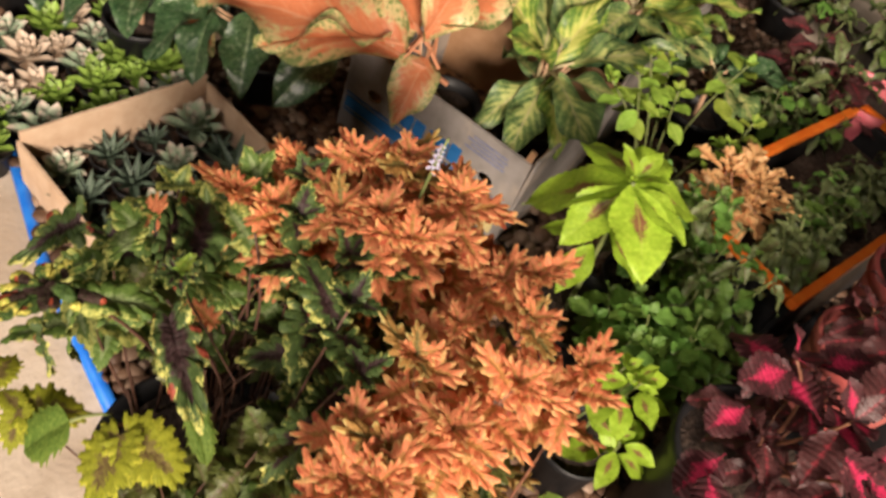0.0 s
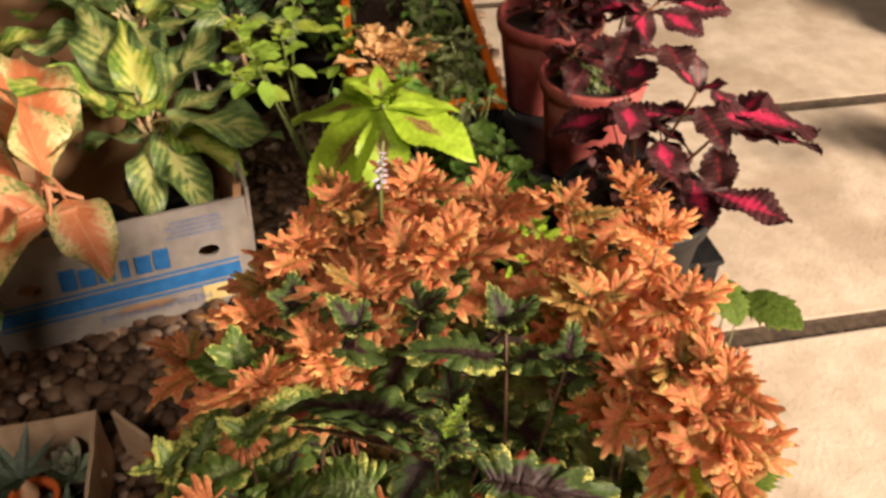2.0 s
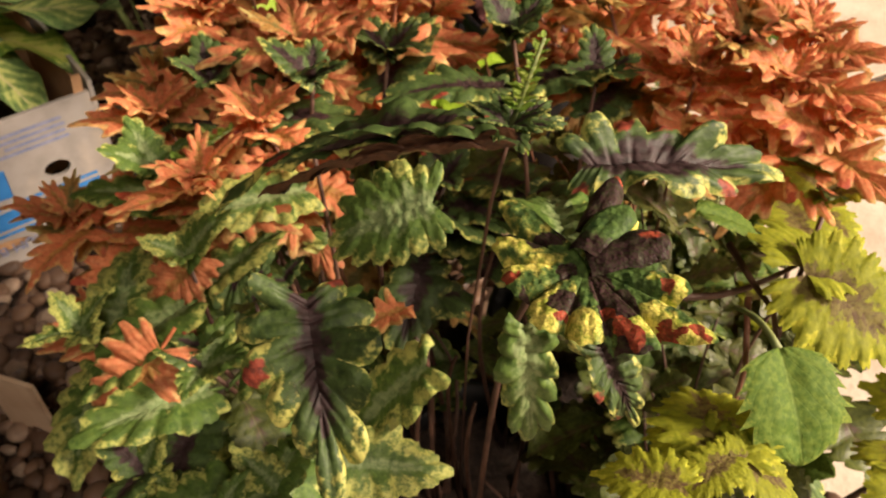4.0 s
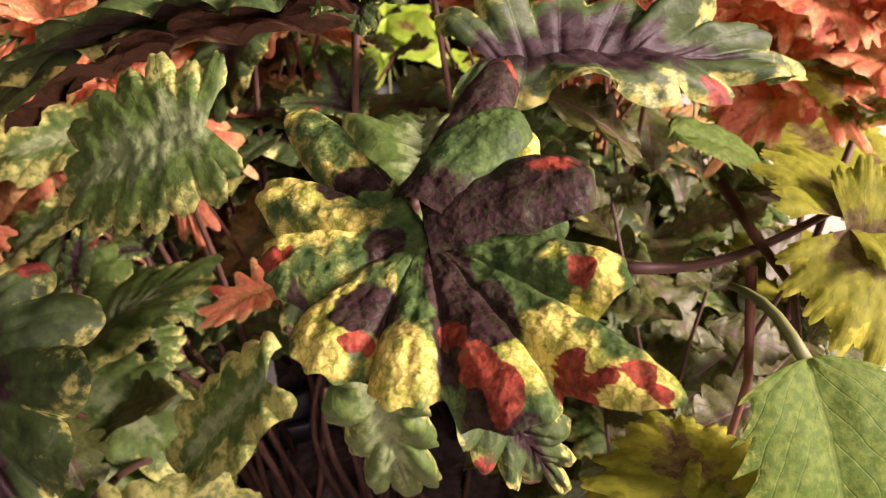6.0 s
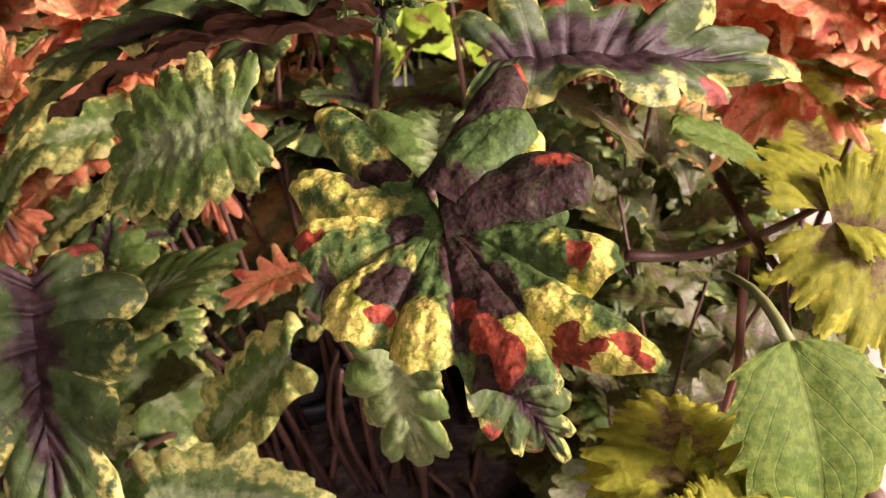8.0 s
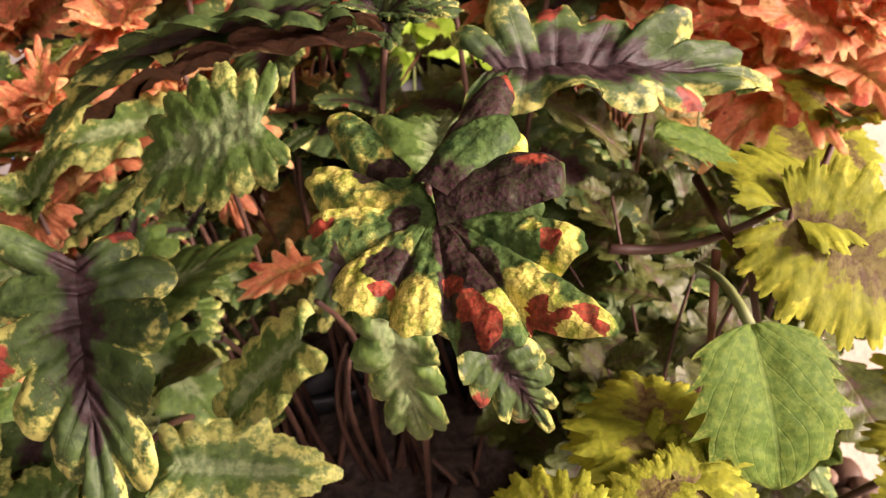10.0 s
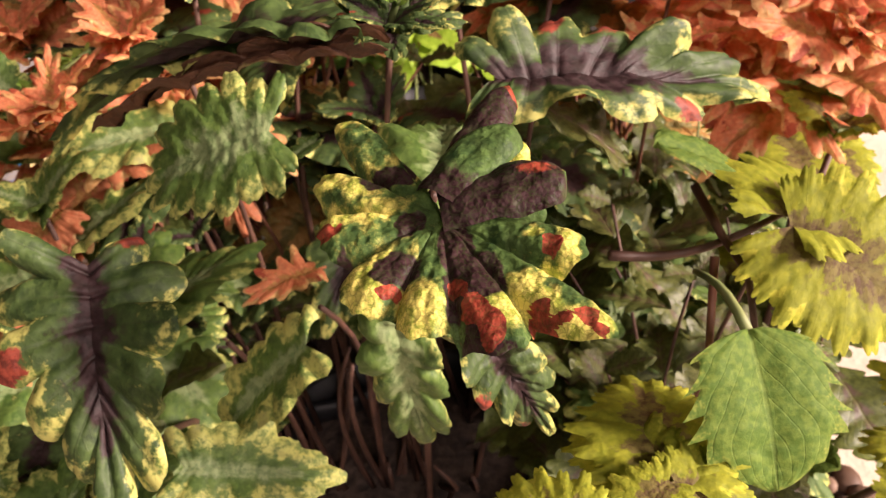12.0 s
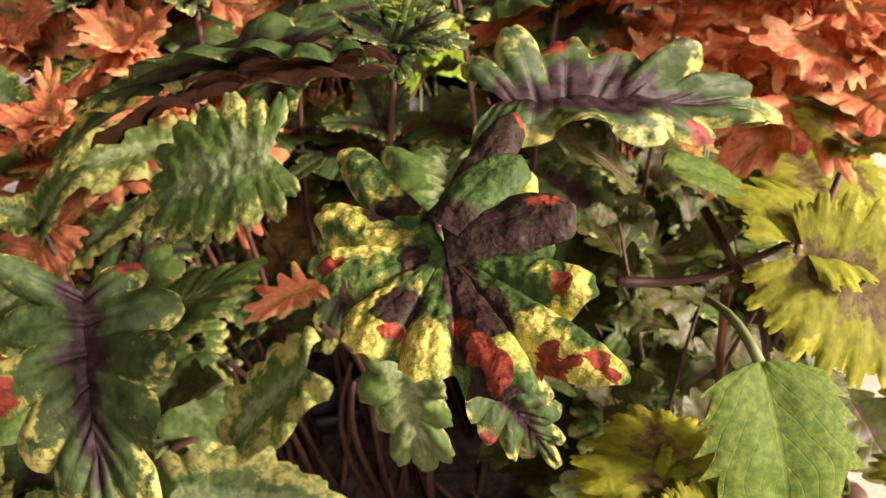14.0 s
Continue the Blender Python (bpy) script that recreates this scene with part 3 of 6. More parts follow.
def coleus_leaf(name, material, seed, pairs=6, width=0.38, depth=0.22, pointed=False, heart=0.45, rim=0.8, spots=0.1, droop=0.25, fold=0.15, puff=0.03, ruffle=0.05,
                back=128.0, per=7, rings=5, crenate=0.05, jitter=0.12, stalk=0.0, lumps=1.0):
    """A coleus leaf one metre long, base at the origin, tip along y: one blade with rounded or pointed lobes, puckered between its veins."""
    g = random.Random(seed)
    top = pairs + 0.5
    side = {sign: [(g.uniform(1 - jitter, 1 + jitter), heart * g.uniform(0.6, 1.4), rim * g.uniform(0.8, 1.25), g.random() < spots, g.uniform(-1, 1)) for _ in range(pairs + 1)] for sign in (1, -1)}
    side[-1][0] = side[1][0]
    half = int(round(top * per))
    bag = ([], [], [], [])
    verts, faces, uvs, tint = bag
    for i in range(-half, half + 1):
        sign = 1 if i >= 0 else -1
        v = abs(i) / half * top
        t = v / top
        k = min(pairs, int(v + 0.5))
        q = 2 * (v - k) * sign
        grow, h, r, spot, tilt = side[sign][k]
        round_lobe = 1 - abs(q) ** 1.1 if pointed else math.sqrt(max(0.0, 1 - q * q))
        base = 0.62 * (1 - t) ** 1.2
        phi = radians(back * t ** 0.85)
        reach = 0.38 + (width - 0.38) * min(1.0, t / 0.4) if t < 0.4 else width * (1 - 0.35 * ((t - 0.4) / 0.6) ** 2)
        reach *= (1 - depth) + depth * round_lobe + (grow - 1) * round_lobe
        fine = crenate * (abs(math.sin(math.pi * 3 * v)) - 0.5)
        for j in range(rings + 1):
            f = j / rings
            far = reach * f * (1 + fine * f ** 4)
            x, y = sign * far * math.sin(phi), base + far * math.cos(phi)
            vein = math.exp(-(q / 0.2) ** 2)
            z = puff * ((1 - q * q) * f - 0.35 * vein * (1.1 - f)) + ruffle * tilt * f * f * round_lobe - 0.05 * f ** 5
            z += fold * abs(x) - 0.12 * x * x - droop * y * abs(y)
            z += lumps * 0.022 * noise.noise(Vector((x * 7, y * 7, seed * 3.3))) + lumps * 0.016 * noise.noise(Vector((x * 15, y * 15, seed * 1.3)))
            verts.append((x, y, z))
            uvs.append((0.5 + 0.5 * q, f))
            near_rib = max(0.0, 1 - abs(x) / 0.06)
            tint += [min(1.0, max(0.0, 0.5 + 1.1 * (h - f) - 0.25 * q * q * f + 0.25 * near_rib * (y < 0.75))), min(1.0, max(0.0, 0.5 + 1.5 * (f - r) + 0.15 * (q * q - 0.5))),
                     min(1.0, max(0.0, 0.5 + 1.6 * (0.22 - math.hypot(f - 0.9, 0.45 * q + 0.1)))) if spot else 0.0, 1.0]
    w = rings + 1
    for i in range(2 * half):
        for j in range(rings):
            a = i * w + j
            faces.append((a, a + 1, a + w + 1, a + w))
    if stalk:
        start, r, n = len(verts), 0.016, 6
        for y in (-stalk, -stalk * 0.5, 0.06):
            verts += [(r * math.cos(2 * math.pi * a / n), y, -0.02 - 0.25 * min(0.0, y) ** 2 + r * math.sin(2 * math.pi * a / n)) for a in range(n)]
            uvs += [(0.5, 0.1)] * n
            tint += [0.3, 0.0, 0.0, 1.0] * n
        for a in range(2):
            for b in range(n):
                c = (b + 1) % n
                faces.append((start + a * n + b, start + a * n + c, start + (a + 1) * n + c, start + (a + 1) * n + b))
    return bag_mesh(name, bag, material)


# leaf stock, each shared by many leaves
DARK = [coleus_leaf("dark_leaf", DARK_MARBLE, n + 1, 6, 0.36, 0.26, heart=0.34, rim=0.97, spots=0.06, stalk=0.18) for n in range(5)]
ROUND = [coleus_leaf("round_lobed_leaf", DARK_MARBLE, 70 + n, 5, 0.40, 0.36, heart=0.27, rim=0.84, spots=0.12, droop=0.35, puff=0.05, per=16, rings=12, crenate=0.02, ruffle=0.14, jitter=0.22) for n in range(2)]
LONG_LEAF = coleus_leaf("long_marbled_leaf", DARK_MARBLE, 75, 6, 0.34, 0.26, heart=0.42, rim=0.84, spots=0.15, puff=0.03, ruffle=0.14, fold=0.35, per=14, rings=11)
FAN_LEAF = coleus_leaf("fan_leaf", GREEN_MARBLE, 76, 7, 0.46, 0.30, heart=0.36, rim=0.80, spots=0.0, back=125.0, droop=0.25, puff=0.004, ruffle=0.012, lumps=1.0, per=15, rings=12)
GREEN = [coleus_leaf("green_leaf", GREEN_MARBLE, 10 + n, 6, 0.38, 0.24, heart=0.28, rim=0.92, spots=0.0, stalk=0.18) for n in range(4)]
SLIM_LEAF = coleus_leaf("slim_green_leaf", GREEN_MARBLE, 77, 5, 0.24, 0.30, heart=0.4, rim=1.0, spots=0.0, puff=0.03, per=14, rings=10)
OLIVE = [leaf_mesh("olive_leaf", OLIVE_LEAF, 0.72, 0.45, 6, 0.40, True, 0.30, 0.22, 0.1, 0.02, 0.06, 5, 6, n, 0.75, cut=2.0) for n in range(3)]
FRINGE = [coleus_leaf("fringed_leaf", LIME_MARBLE, 20 + n, 8, 0.46, 0.22, pointed=True, heart=0.34, rim=1.0, spots=0.0, droop=0.3, puff=0.0015, ruffle=0.010, per=12, rings=8, crenate=0.12, back=140.0, lumps=0.7) for n in range(4)]


def broad_leaf(seed):
    """A toothed, heart-shaped leaf one metre long, folded along its midrib."""
    bag = ([], [], [], [])
    grow_lobe(bag, (0, 0), (0, 1), 0.46, 0, 0, 0, 0.02, seed, lambda x, y, s, u: (0, 0, 0), 60, 20, 0.84, 1.5, 0.03, 0.020, 1.0, 0.3, 0.15)
    bag[0][:] = [(x * min(1.0, 0.04 + max(0.0, y) / 0.15) ** 0.5, y, z - 0.30 * y * y + 0.42 * abs(x) - 0.7 * x * x) for x, y, z in bag[0]]
    bag[2][:] = [(v, u) for u, v in bag[2]]
    return mesh_of("broad_leaf", bag[0], bag[1], BROAD_GREEN, bag[2])


BROAD = [broad_leaf(60 + n) for n in range(2)]
PALE = [coleus_leaf("yellow_rimmed_leaf", GREEN_MARBLE, 80 + n, 6, 0.36, 0.26, heart=0.2, rim=0.52, spots=0.1) for n in range(2)]
CUT = dict(pairs=5, width=0.39, depth=0.44, pointed=True, droop=0.25, fold=0.22, puff=0.035, ruffle=0.12, per=9, crenate=0.10, back=120.0, jitter=0.16, stalk=0.15)
ORANGE = [coleus_leaf("orange_leaf", ORANGE_MARBLE, 30 + n, heart=0.20, rim=0.84, spots=0.12, **CUT) for n in range(5)]
BRONZE = [coleus_leaf("bronze_leaf", BRONZE_MARBLE, 40 + n, heart=0.25, rim=0.9, spots=0.1, **CUT) for n in range(3)]
FEATHER = coleus_leaf("orange_leaf", ORANGE_MARBLE, 38, 7, 0.46, 0.34, pointed=True, heart=0.2, rim=0.9, spots=0.0, droop=0.3, puff=0.02, ruffle=0.06, per=12, rings=9, crenate=0.10, stalk=0.2)
BIGLIME = [leaf_mesh("lime_leaf", BIG_LIME, 0.60, 0.45, 14, 0.13, False, 0.22, 0.22, 0.10, 0.006, 0.03, 6, 4, n, 0.95) for n in range(3)]
SMALL = [leaf_mesh("small_leaf", SMALL_LIME, 0.62, 0.48, 6, 0.05, True, 0.1, 0.12, 0.16, 0.004, 0.03, 4, 3, n, 0.8) for n in range(3)]
TAN = [leaf_mesh("peach_leaf", TAN_LEAF, 0.56, 0.5, 5, 0.65, True, 0.9, 0.12, 0.15, 0.02, 0.06, 6, 6, n, cut=1.5) for n in range(3)]
MAGENTA = [leaf_mesh("magenta_leaf", MAGENTA_LEAF, 0.72, 0.42, 11, 0.2, True, 0.22, 0.12, 0.10, 0.014, 0.05, 6, 5, n, 0.75, 0.12) for n in range(4)]
MAROON = [leaf_mesh("maroon_leaf", MAROON_LEAF, 0.66, 0.42, 10, 0.2, True, 0.22, 0.2, 0.12, 0.012, 0.06, 5, 5, n, 0.8) for n in range(3)]
AGLA = [leaf_mesh("variegated_leaf", AGLA_LEAF, 0.44, 0.42, 7, 0.0, True, 0.1, 0.12, 0.18, 0.0, 0.08, 6, 5, n, 0.85, 0.2) for n in range(3)]
AGLAY = [leaf_mesh("yellow_leaf", AGLA_YELLOW, 0.42, 0.42, 7, 0.0, True, 0.1, 0.12, 0.18, 0.0, 0.08, 6, 5, n, 0.85, 0.2) for n in range(2)]
AGLAR = [leaf_mesh("salmon_leaf", AGLA_RED, 0.50, 0.38, 7, 0.0, True, 0.1, 0.22, 0.30, 0.0, 0.10, 6, 5, n, 0.8, 0.25) for n in range(3)]
AGLAD = [leaf_mesh("glossy_leaf", AGLA_DARK, 0.62, 0.44, 7, 0.0, True, 0.1, 0.30, 0.30, 0.0, 0.08, 6, 5, n, 0.8, 0.2) for n in range(2)]
UNDERSIDE = coleus_leaf("leaf_underside", BROWN_MARBLE, 50, 6, 0.34, 0.2, heart=0.4, rim=1.2, spots=0.0, puff=0.04, per=12, rings=9)


# ---- ground ----
BED = radians(22.9)
E1, E2 = Vector((math.cos(BED), math.sin(BED), 0)), Vector((-math.sin(BED), math.cos(BED), 0))


def bed(a, b, z=0.0):
    """A place by metres along and across the slabs' courses."""
    p = E1 * a + E2 * b
    return (p.x, p.y, z)


ground = new("ground", mesh_of("ground", [(-60, -60, -0.012), (60, -60, -0.012), (60, 60, -0.012), (-60, 60, -0.012)], [(0, 1, 2, 3)], JOINT))
tagged(ground, "packed brown earth under slabs and pebbles", "ground", kind="structure")


def in_bed(x, y):
    """Whether the pebble bed lies here rather than the paving."""
    right = (Vector((x, y, 0)) - Vector((-0.015, 0.36, 0))).dot(Vector((0.935, 0.355, 0)))
    front = (Vector((x, y, 0)) - Vector((-0.55, 0.09, 0))).dot(Vector((-0.235, 0.972, 0)))
    return right < 0 and front > 0


pavement = thing("pavement", (0, 0, 0), "cream cast concrete slabs with dark open joints", "pavement", kind="structure")
SLAB_MESH = [box_mesh("slab", (2.76, 0.652, 0.045), SLAB, 0.006, 0.0035, 5, n) for n in range(3)]

for me in SLAB_MESH:
    me.materials.append(JOINT)
    for f in me.polygons:
        if abs(f.normal.z) < 0.5:
            f.material_index = 1

# ---- hero plant: dark marbled coleus ----
# root, tip, half width, level, rise, curl (millimetres), bend
LOBES = [((-2.4, 8.6), (-22.4, 35.6), 4.2, 1.5, 3.0, 2.0, 0.08), ((-4.3, 6.1), (-26.6, 18.0), 6.0, 0.6, 2.0, 3.0, 0.0), ((-2.6, 1.2), (-25.6, 2.0), 6.8, -0.2, 1.5, 3.0, 0.05),
         ((-1.4, -3.9), (-17.7, -19.8), 6.8, 0.4, 1.0, 3.0, 0.0), ((0.3, -6.0), (-5.1, -27.6), 7.2, 0.8, 0.5, 3.0, 0.0), ((1.0, -5.1), (10.7, -33.2), 7.3, 2.4, 0.5, 2.0, 0.06),
         ((2.4, -6.2), (26.8, -34.0), 7.4, -0.8, 0.0, 0.5, -0.05), ((1.2, -2.2), (25.4, -16.0), 9.6, 1.0, 3.0, 1.5, 0.0), ((-0.1, 2.0), (24.4, 4.5), 7.4, 3.0, 5.0, 1.5, -0.04),
         ((-0.7, 5.2), (13.5, 21.5), 6.2, 4.0, 6.0, 4.0, -0.12), ((2.0, 16.1), (16.8, 39.5), 4.9, -1.5, 4.0, 1.0, 0.0), ((10.2, 22.4), (19.3, 18.5), 4.2, -1.2, 1.0, 1.0, 0.0)]


# patches of colour on the feature leaf: middle and half widths in millimetres
YELLOW = [(-24.0, 17.6, 4.0, 5.2), (-17.7, 12.6, 3.8, 2.8), (-22.5, 4.6, 4.6, 4.4), (-14.6, 4.6, 4.2, 3.3), (-16.2, -15.1, 4.4, 6.4), (-12.2, -10.1, 2.8, 3.2), (-5.3, -22.6, 5.0, 8.0), (9.6, -25.6, 3.4, 4.5),
          (14.0, -22.6, 3.8, 5.2), (21.6, -31.2, 6.8, 5.0), (17.3, -25.5, 3.0, 3.9), (22.8, -13.5, 2.3, 5.0), (19.8, -17.0, 3.2, 1.9), (16.6, -9.0, 1.6, 1.8), (-21.4, 33.8, 1.8, 2.6), (-11.0, 5.6, 1.6, 1.4)]
PURPLE_PATCH = [(-10.9, 13.9, 6.8, 2.6), (-6.8, 0.0, 3.2, 3.6), (-9.6, -12.0, 5.0, 3.8), (-19.8, -7.7, 1.6, 4.2), (2.3, -7.6, 3.8, 7.6), (6.6, -16.7, 4.6, 6.7), (1.8, -18.3, 2.4, 7.6), (4.6, -29.1, 2.4, 5.5), (8.8, -32.8, 3.2, 2.1)]
RED_PATCH = [(-23.6, 0.6, 3.4, 1.9), (-11.2, -17.0, 2.2, 1.6), (1.9, -18.6, 1.8, 2.7), (4.6, -23.6, 2.3, 3.2), (7.2, -28.6, 2.2, 4.2), (16.3, -26.7, 1.7, 2.6), (19.2, -29.0, 2.4, 1.3), (16.8, -30.2, 1.4, 1.5), (23.8, -29.2, 1.8, 2.6), (25.6, -33.2, 1.3, 1.5), (19.4, -12.8, 2.2, 2.4)]


def blotches(x, y, s, q, lobe):
    """Purple, yellow and red of the feature leaf at x, y in metres; s and q run along and across the upper lobes 8 to 11."""
    if lobe == 8:
        return 1.5 - s, 0.5 + 2.0 * min(s - 0.80, 0.5 * (q - 0.1)), 0.5 + 1.5 * (0.12 - math.hypot(s - 0.78, 0.6 * q - 0.12))
    if lobe == 9:
        return 0.85 - 1.3 * s, 0.12 * s, 0.0
    if lobe == 10:
        return 1.0, 0.0, 0.5 + 2.5 * (s - 0.90)
    if lobe == 11:
        return 0.5 + 2 * (0.55 - s), 0.5 + 2 * (s - 0.5), 0.0
    x, y = 1000 * x, 1000 * y

    def wobble(scale, at):
        return noise.noise(Vector((x / scale, y / scale, at)))

    u = x + 1.1 * wobble(3.5, 1.5) + 0.5 * wobble(1.3, 4.5)
    v = y + 1.4 * wobble(3.5, 9.5) + 0.6 * wobble(1.3, 6.5)

    def patches(spots, edge):
        return max(0.5 + edge * (1 - math.hypot((u - a) / w, (v - b) / h)) for a, b, w, h in spots)

    flecks = 0.36 if x < -5 else 0.20
    return patches(PURPLE_PATCH, 1.0), max(flecks, patches(YELLOW, 0.7)), patches(RED_PATCH, 1.6)


# the blade: lobes by number in LOBES, with how far the notch after each one reaches
MIDDLE = (-0.6, 0.9)
NOTCHES = (0.48, 0.78, 0.66, 0.80, 0.84, 0.80, 0.84, 0.74, 0.80)
lobe_at = []
for n in range(8):
    x, y = LOBES[n][1][0] - MIDDLE[0], LOBES[n][1][1] - MIDDLE[1]
    lobe_at.append((math.degrees(math.atan2(y, x)) % 360, math.hypot(x, y)))
ENDS = {0: (lobe_at[0][1], 3.8, 2.6), 5: (lobe_at[5][1], 7.6, 1.25), 6: (lobe_at[6][1], 5.0, 2.3)}
lobe_at[5], lobe_at[6] = (lobe_at[5][0], 31.0), (lobe_at[6][0], 31.0)
lobe_at += [(368.0, 20.0), (417.0, 13.0)]


def blade_edge(angle):
    """How far the blade reaches at an angle in degrees from 90 to 450, the nearest lobe and how far off its middle this lies."""
    if angle <= lobe_at[0][0]:
        f = (angle - 90) / (lobe_at[0][0] - 90)
        return 4.0 + (lobe_at[0][1] - 4.0) * max(0.0, (f - 0.55) / 0.45) ** 1.0, 0, f - 1
    if angle >= lobe_at[-1][0]:
        f = (angle - lobe_at[-1][0]) / (450 - lobe_at[-1][0])
        return lobe_at[-1][1] * (1 - f) + 4.0 * f, 9, f
    n = max(k for k in range(9) if lobe_at[k][0] <= angle)
    (a0, r0), (a1, r1) = lobe_at[n], lobe_at[n + 1]
    f = (angle - a0) / (a1 - a0)
    q = 2 * min(f, 1 - f)
    smooth = f * f * (3 - 2 * f)
    reach = (r0 * (1 - smooth) + r1 * smooth) * (1 - (1 - NOTCHES[n]) * (1 - (1 - q * q) ** 0.7))
    return reach, (n if f < 0.5 else n + 1), (q if f < 0.5 else -q)


feature_bag = ([], [], [], [])
AROUND, OUT = 480, 56
for i in range(AROUND + 1):
    angle = 90 + 360 * i / AROUND
    reach, lobe, q = blade_edge(angle)
    for n, (far, half, drawn) in ENDS.items():
        # long lobes keep their own narrow, drawn-out ends
        off = radians(angle - lobe_at[n][0])
        if abs(off) < 0.6:
            along = half * drawn
            c = far - along
            qa, qb, qc = (math.cos(off) / along) ** 2 + (math.sin(off) / half) ** 2, -2 * math.cos(off) * c / along ** 2, (c / along) ** 2 - 1
            if qb * qb > 4 * qa * qc:
                reach = max(reach, (-qb + math.sqrt(qb * qb - 4 * qa * qc)) / (2 * qa))
    reach *= 1 + 0.014 * math.sin(radians(angle) * 41) + 0.02 * noise.noise(Vector((math.cos(radians(angle)) * 6, math.sin(radians(angle)) * 6, 2.2)))
    *_, rise, curl, _ = LOBES[min(lobe, 7)]
    for k in range(OUT + 1):
        f = k / OUT
        r = f * reach
        x, y = MIDDLE[0] + r * math.cos(radians(angle)), MIDDLE[1] + r * math.sin(radians(angle))
        rib = abs((angle - lobe_at[6][0] + 180) % 360 - 180)
        z = 4.2 * f ** 3 * (1 - q * q) - 0.25 * math.exp(-(q / 0.10) ** 2) * f * (1.1 - f) - 0.7 * math.exp(-(rib / 7) ** 2) * (1 - f) + 0.12 * x
        z += (0.6 * rise * f - 0.9 * curl * f ** 4) * (1 - 0.5 * abs(q)) - 3.2 * f ** 8 - 2.4 * abs(q) ** 6 * f ** 1.5
        z += 0.6 * noise.noise(Vector((x / 4.2, y / 4.2, 3.1))) + 0.36 * noise.noise(Vector((x / 1.9, y / 1.9, 5.1))) + 0.16 * noise.noise(Vector((x / 0.9, y / 0.9, 8.1)))
        feature_bag[0].append((0.001 * x, 0.001 * y, 0.001 * z))
        feature_bag[2].append((0.5 + 0.5 * q, f))
        shifted = angle + (9.0 * noise.noise(Vector((x / 5, y / 5, 6.1))) + 5.0 * noise.noise(Vector((x / 2, y / 2, 4.1)))) * (1 - 0.7 * f)
        _, tinted, across = blade_edge(max(90.0, min(450.0, shifted)))
        feature_bag[3].extend((*(max(0.0, min(1.0, c)) for c in blotches(0.001 * x, 0.001 * y, f, across, tinted if tinted < 8 else 99)), 1.0))
for i in range(AROUND):
    for k in range(OUT):
        a = i * (OUT + 1) + k
        feature_bag[1].append((a, a + 1, a + OUT + 2, a + OUT + 1))
# upper lobes that fold over the blade, and the two ends that stand up behind it
for n in (8, 9, 10, 11):
    root, tip, half, level, rise, curl, bend = LOBES[n]
    if n < 10:
        root = (0.35 * root[0] - 0.6, 0.35 * root[1] + 0.9)
    grow_lobe(feature_bag, (0.001 * root[0], 0.001 * root[1]), (0.001 * tip[0], 0.001 * tip[1]), 0.001 * half, 0.001 * level, 0.001 * rise, 0.001 * curl, 0.0024, n + 3, lambda x, y, s, u, n=n: tuple(max(0.0, min(1.0, c)) for c in blotches(x, y, s, u, n)),
              42, 26, 0.85, 2.6, bend, 0.016, 0.06, flat_start=0.08)
hero_leaf = bag_mesh("feature_leaf", feature_bag, HERO)

dark_coleus = thing("dark_coleus", (-0.37, 0.17, 0.0), "dark green and purple coleus with yellow-blotched lobed leaves", "plant")
rng = random.Random(11)
part_of("pot_wall", lathe("pot_wall", [(0.085, 0), (0.115, 0.20), (0.122, 0.205), (0.122, 0.225), (0.116, 0.225), (0.11, 0.19)], POT_BLACK), dark_coleus, pose(-0.37, 0.17, 0.0))
part_of("soil", mound("soil", 0.108, 0.012, SOIL), dark_coleus, pose(-0.37, 0.17, 0.195))
part_of("leaf", hero_leaf, dark_coleus, pose(-0.337, 0.036, 0.61), "marbled leaf blotched yellow, purple and red")
part_of("stem", tube("stem", arc((-0.36, 0.16, 0.2), (-0.339, 0.052, 0.602), 0.05, 10, (0, 0.02, 0)), 0.0022, STEM_BROWN), dark_coleus)
put_leaf(dark_coleus, GREEN[0], (-0.338, 0.062, 0.596), (-0.333, 0.138, 0.576), 0.62)
put_leaf(dark_coleus, FAN_LEAF, (-0.382, 0.094, 0.590), (-0.426, 0.092, 0.579), 1.02, up=(0.0, -0.5, 0.86))
put_leaf(dark_coleus, ROUND[0], (-0.428, 0.063, 0.575), (-0.420, 0.005, 0.552), 0.92)
put_leaf(dark_coleus, DARK[2], (-0.363, 0.120, 0.601), (-0.450, 0.152, 0.592), 0.42, roll=35)
put_leaf(dark_coleus, UNDERSIDE, (-0.362, 0.116, 0.600), (-0.469, 0.146, 0.575), 0.07, roll=-20)
put_leaf(dark_coleus, DARK[3], (-0.373, 0.145, 0.590), (-0.492, 0.178, 0.565), 0.60, roll=15)
put_leaf(dark_coleus, LONG_LEAF, (-0.319, 0.118, 0.585), (-0.228, 0.126, 0.582), 0.62, up=(0, -0.25, 0.97))
put_leaf(dark_coleus, OLIVE[1], (-0.307, 0.116, 0.576), (-0.274, 0.114, 0.558), 0.90)
put_leaf(dark_coleus, SLIM_LEAF, (-0.352, 0.054, 0.565), (-0.3466, 0.035, 0.497), 0.72, up=(0, -0.8, 0.6))
put_leaf(dark_coleus, ROUND[1], (-0.330, 0.034, 0.575), (-0.309, 0.022, 0.531), 0.55, up=(0, -0.8, 0.6))
put_leaf(dark_coleus, PALE[0], (-0.388, 0.092, 0.498), (-0.438, 0.080, 0.462), 1.0)
put_leaf(dark_coleus, PALE[1], (-0.428, 0.056, 0.484), (-0.374, 0.058, 0.468), 0.85, up=(0, -0.4, 0.92))
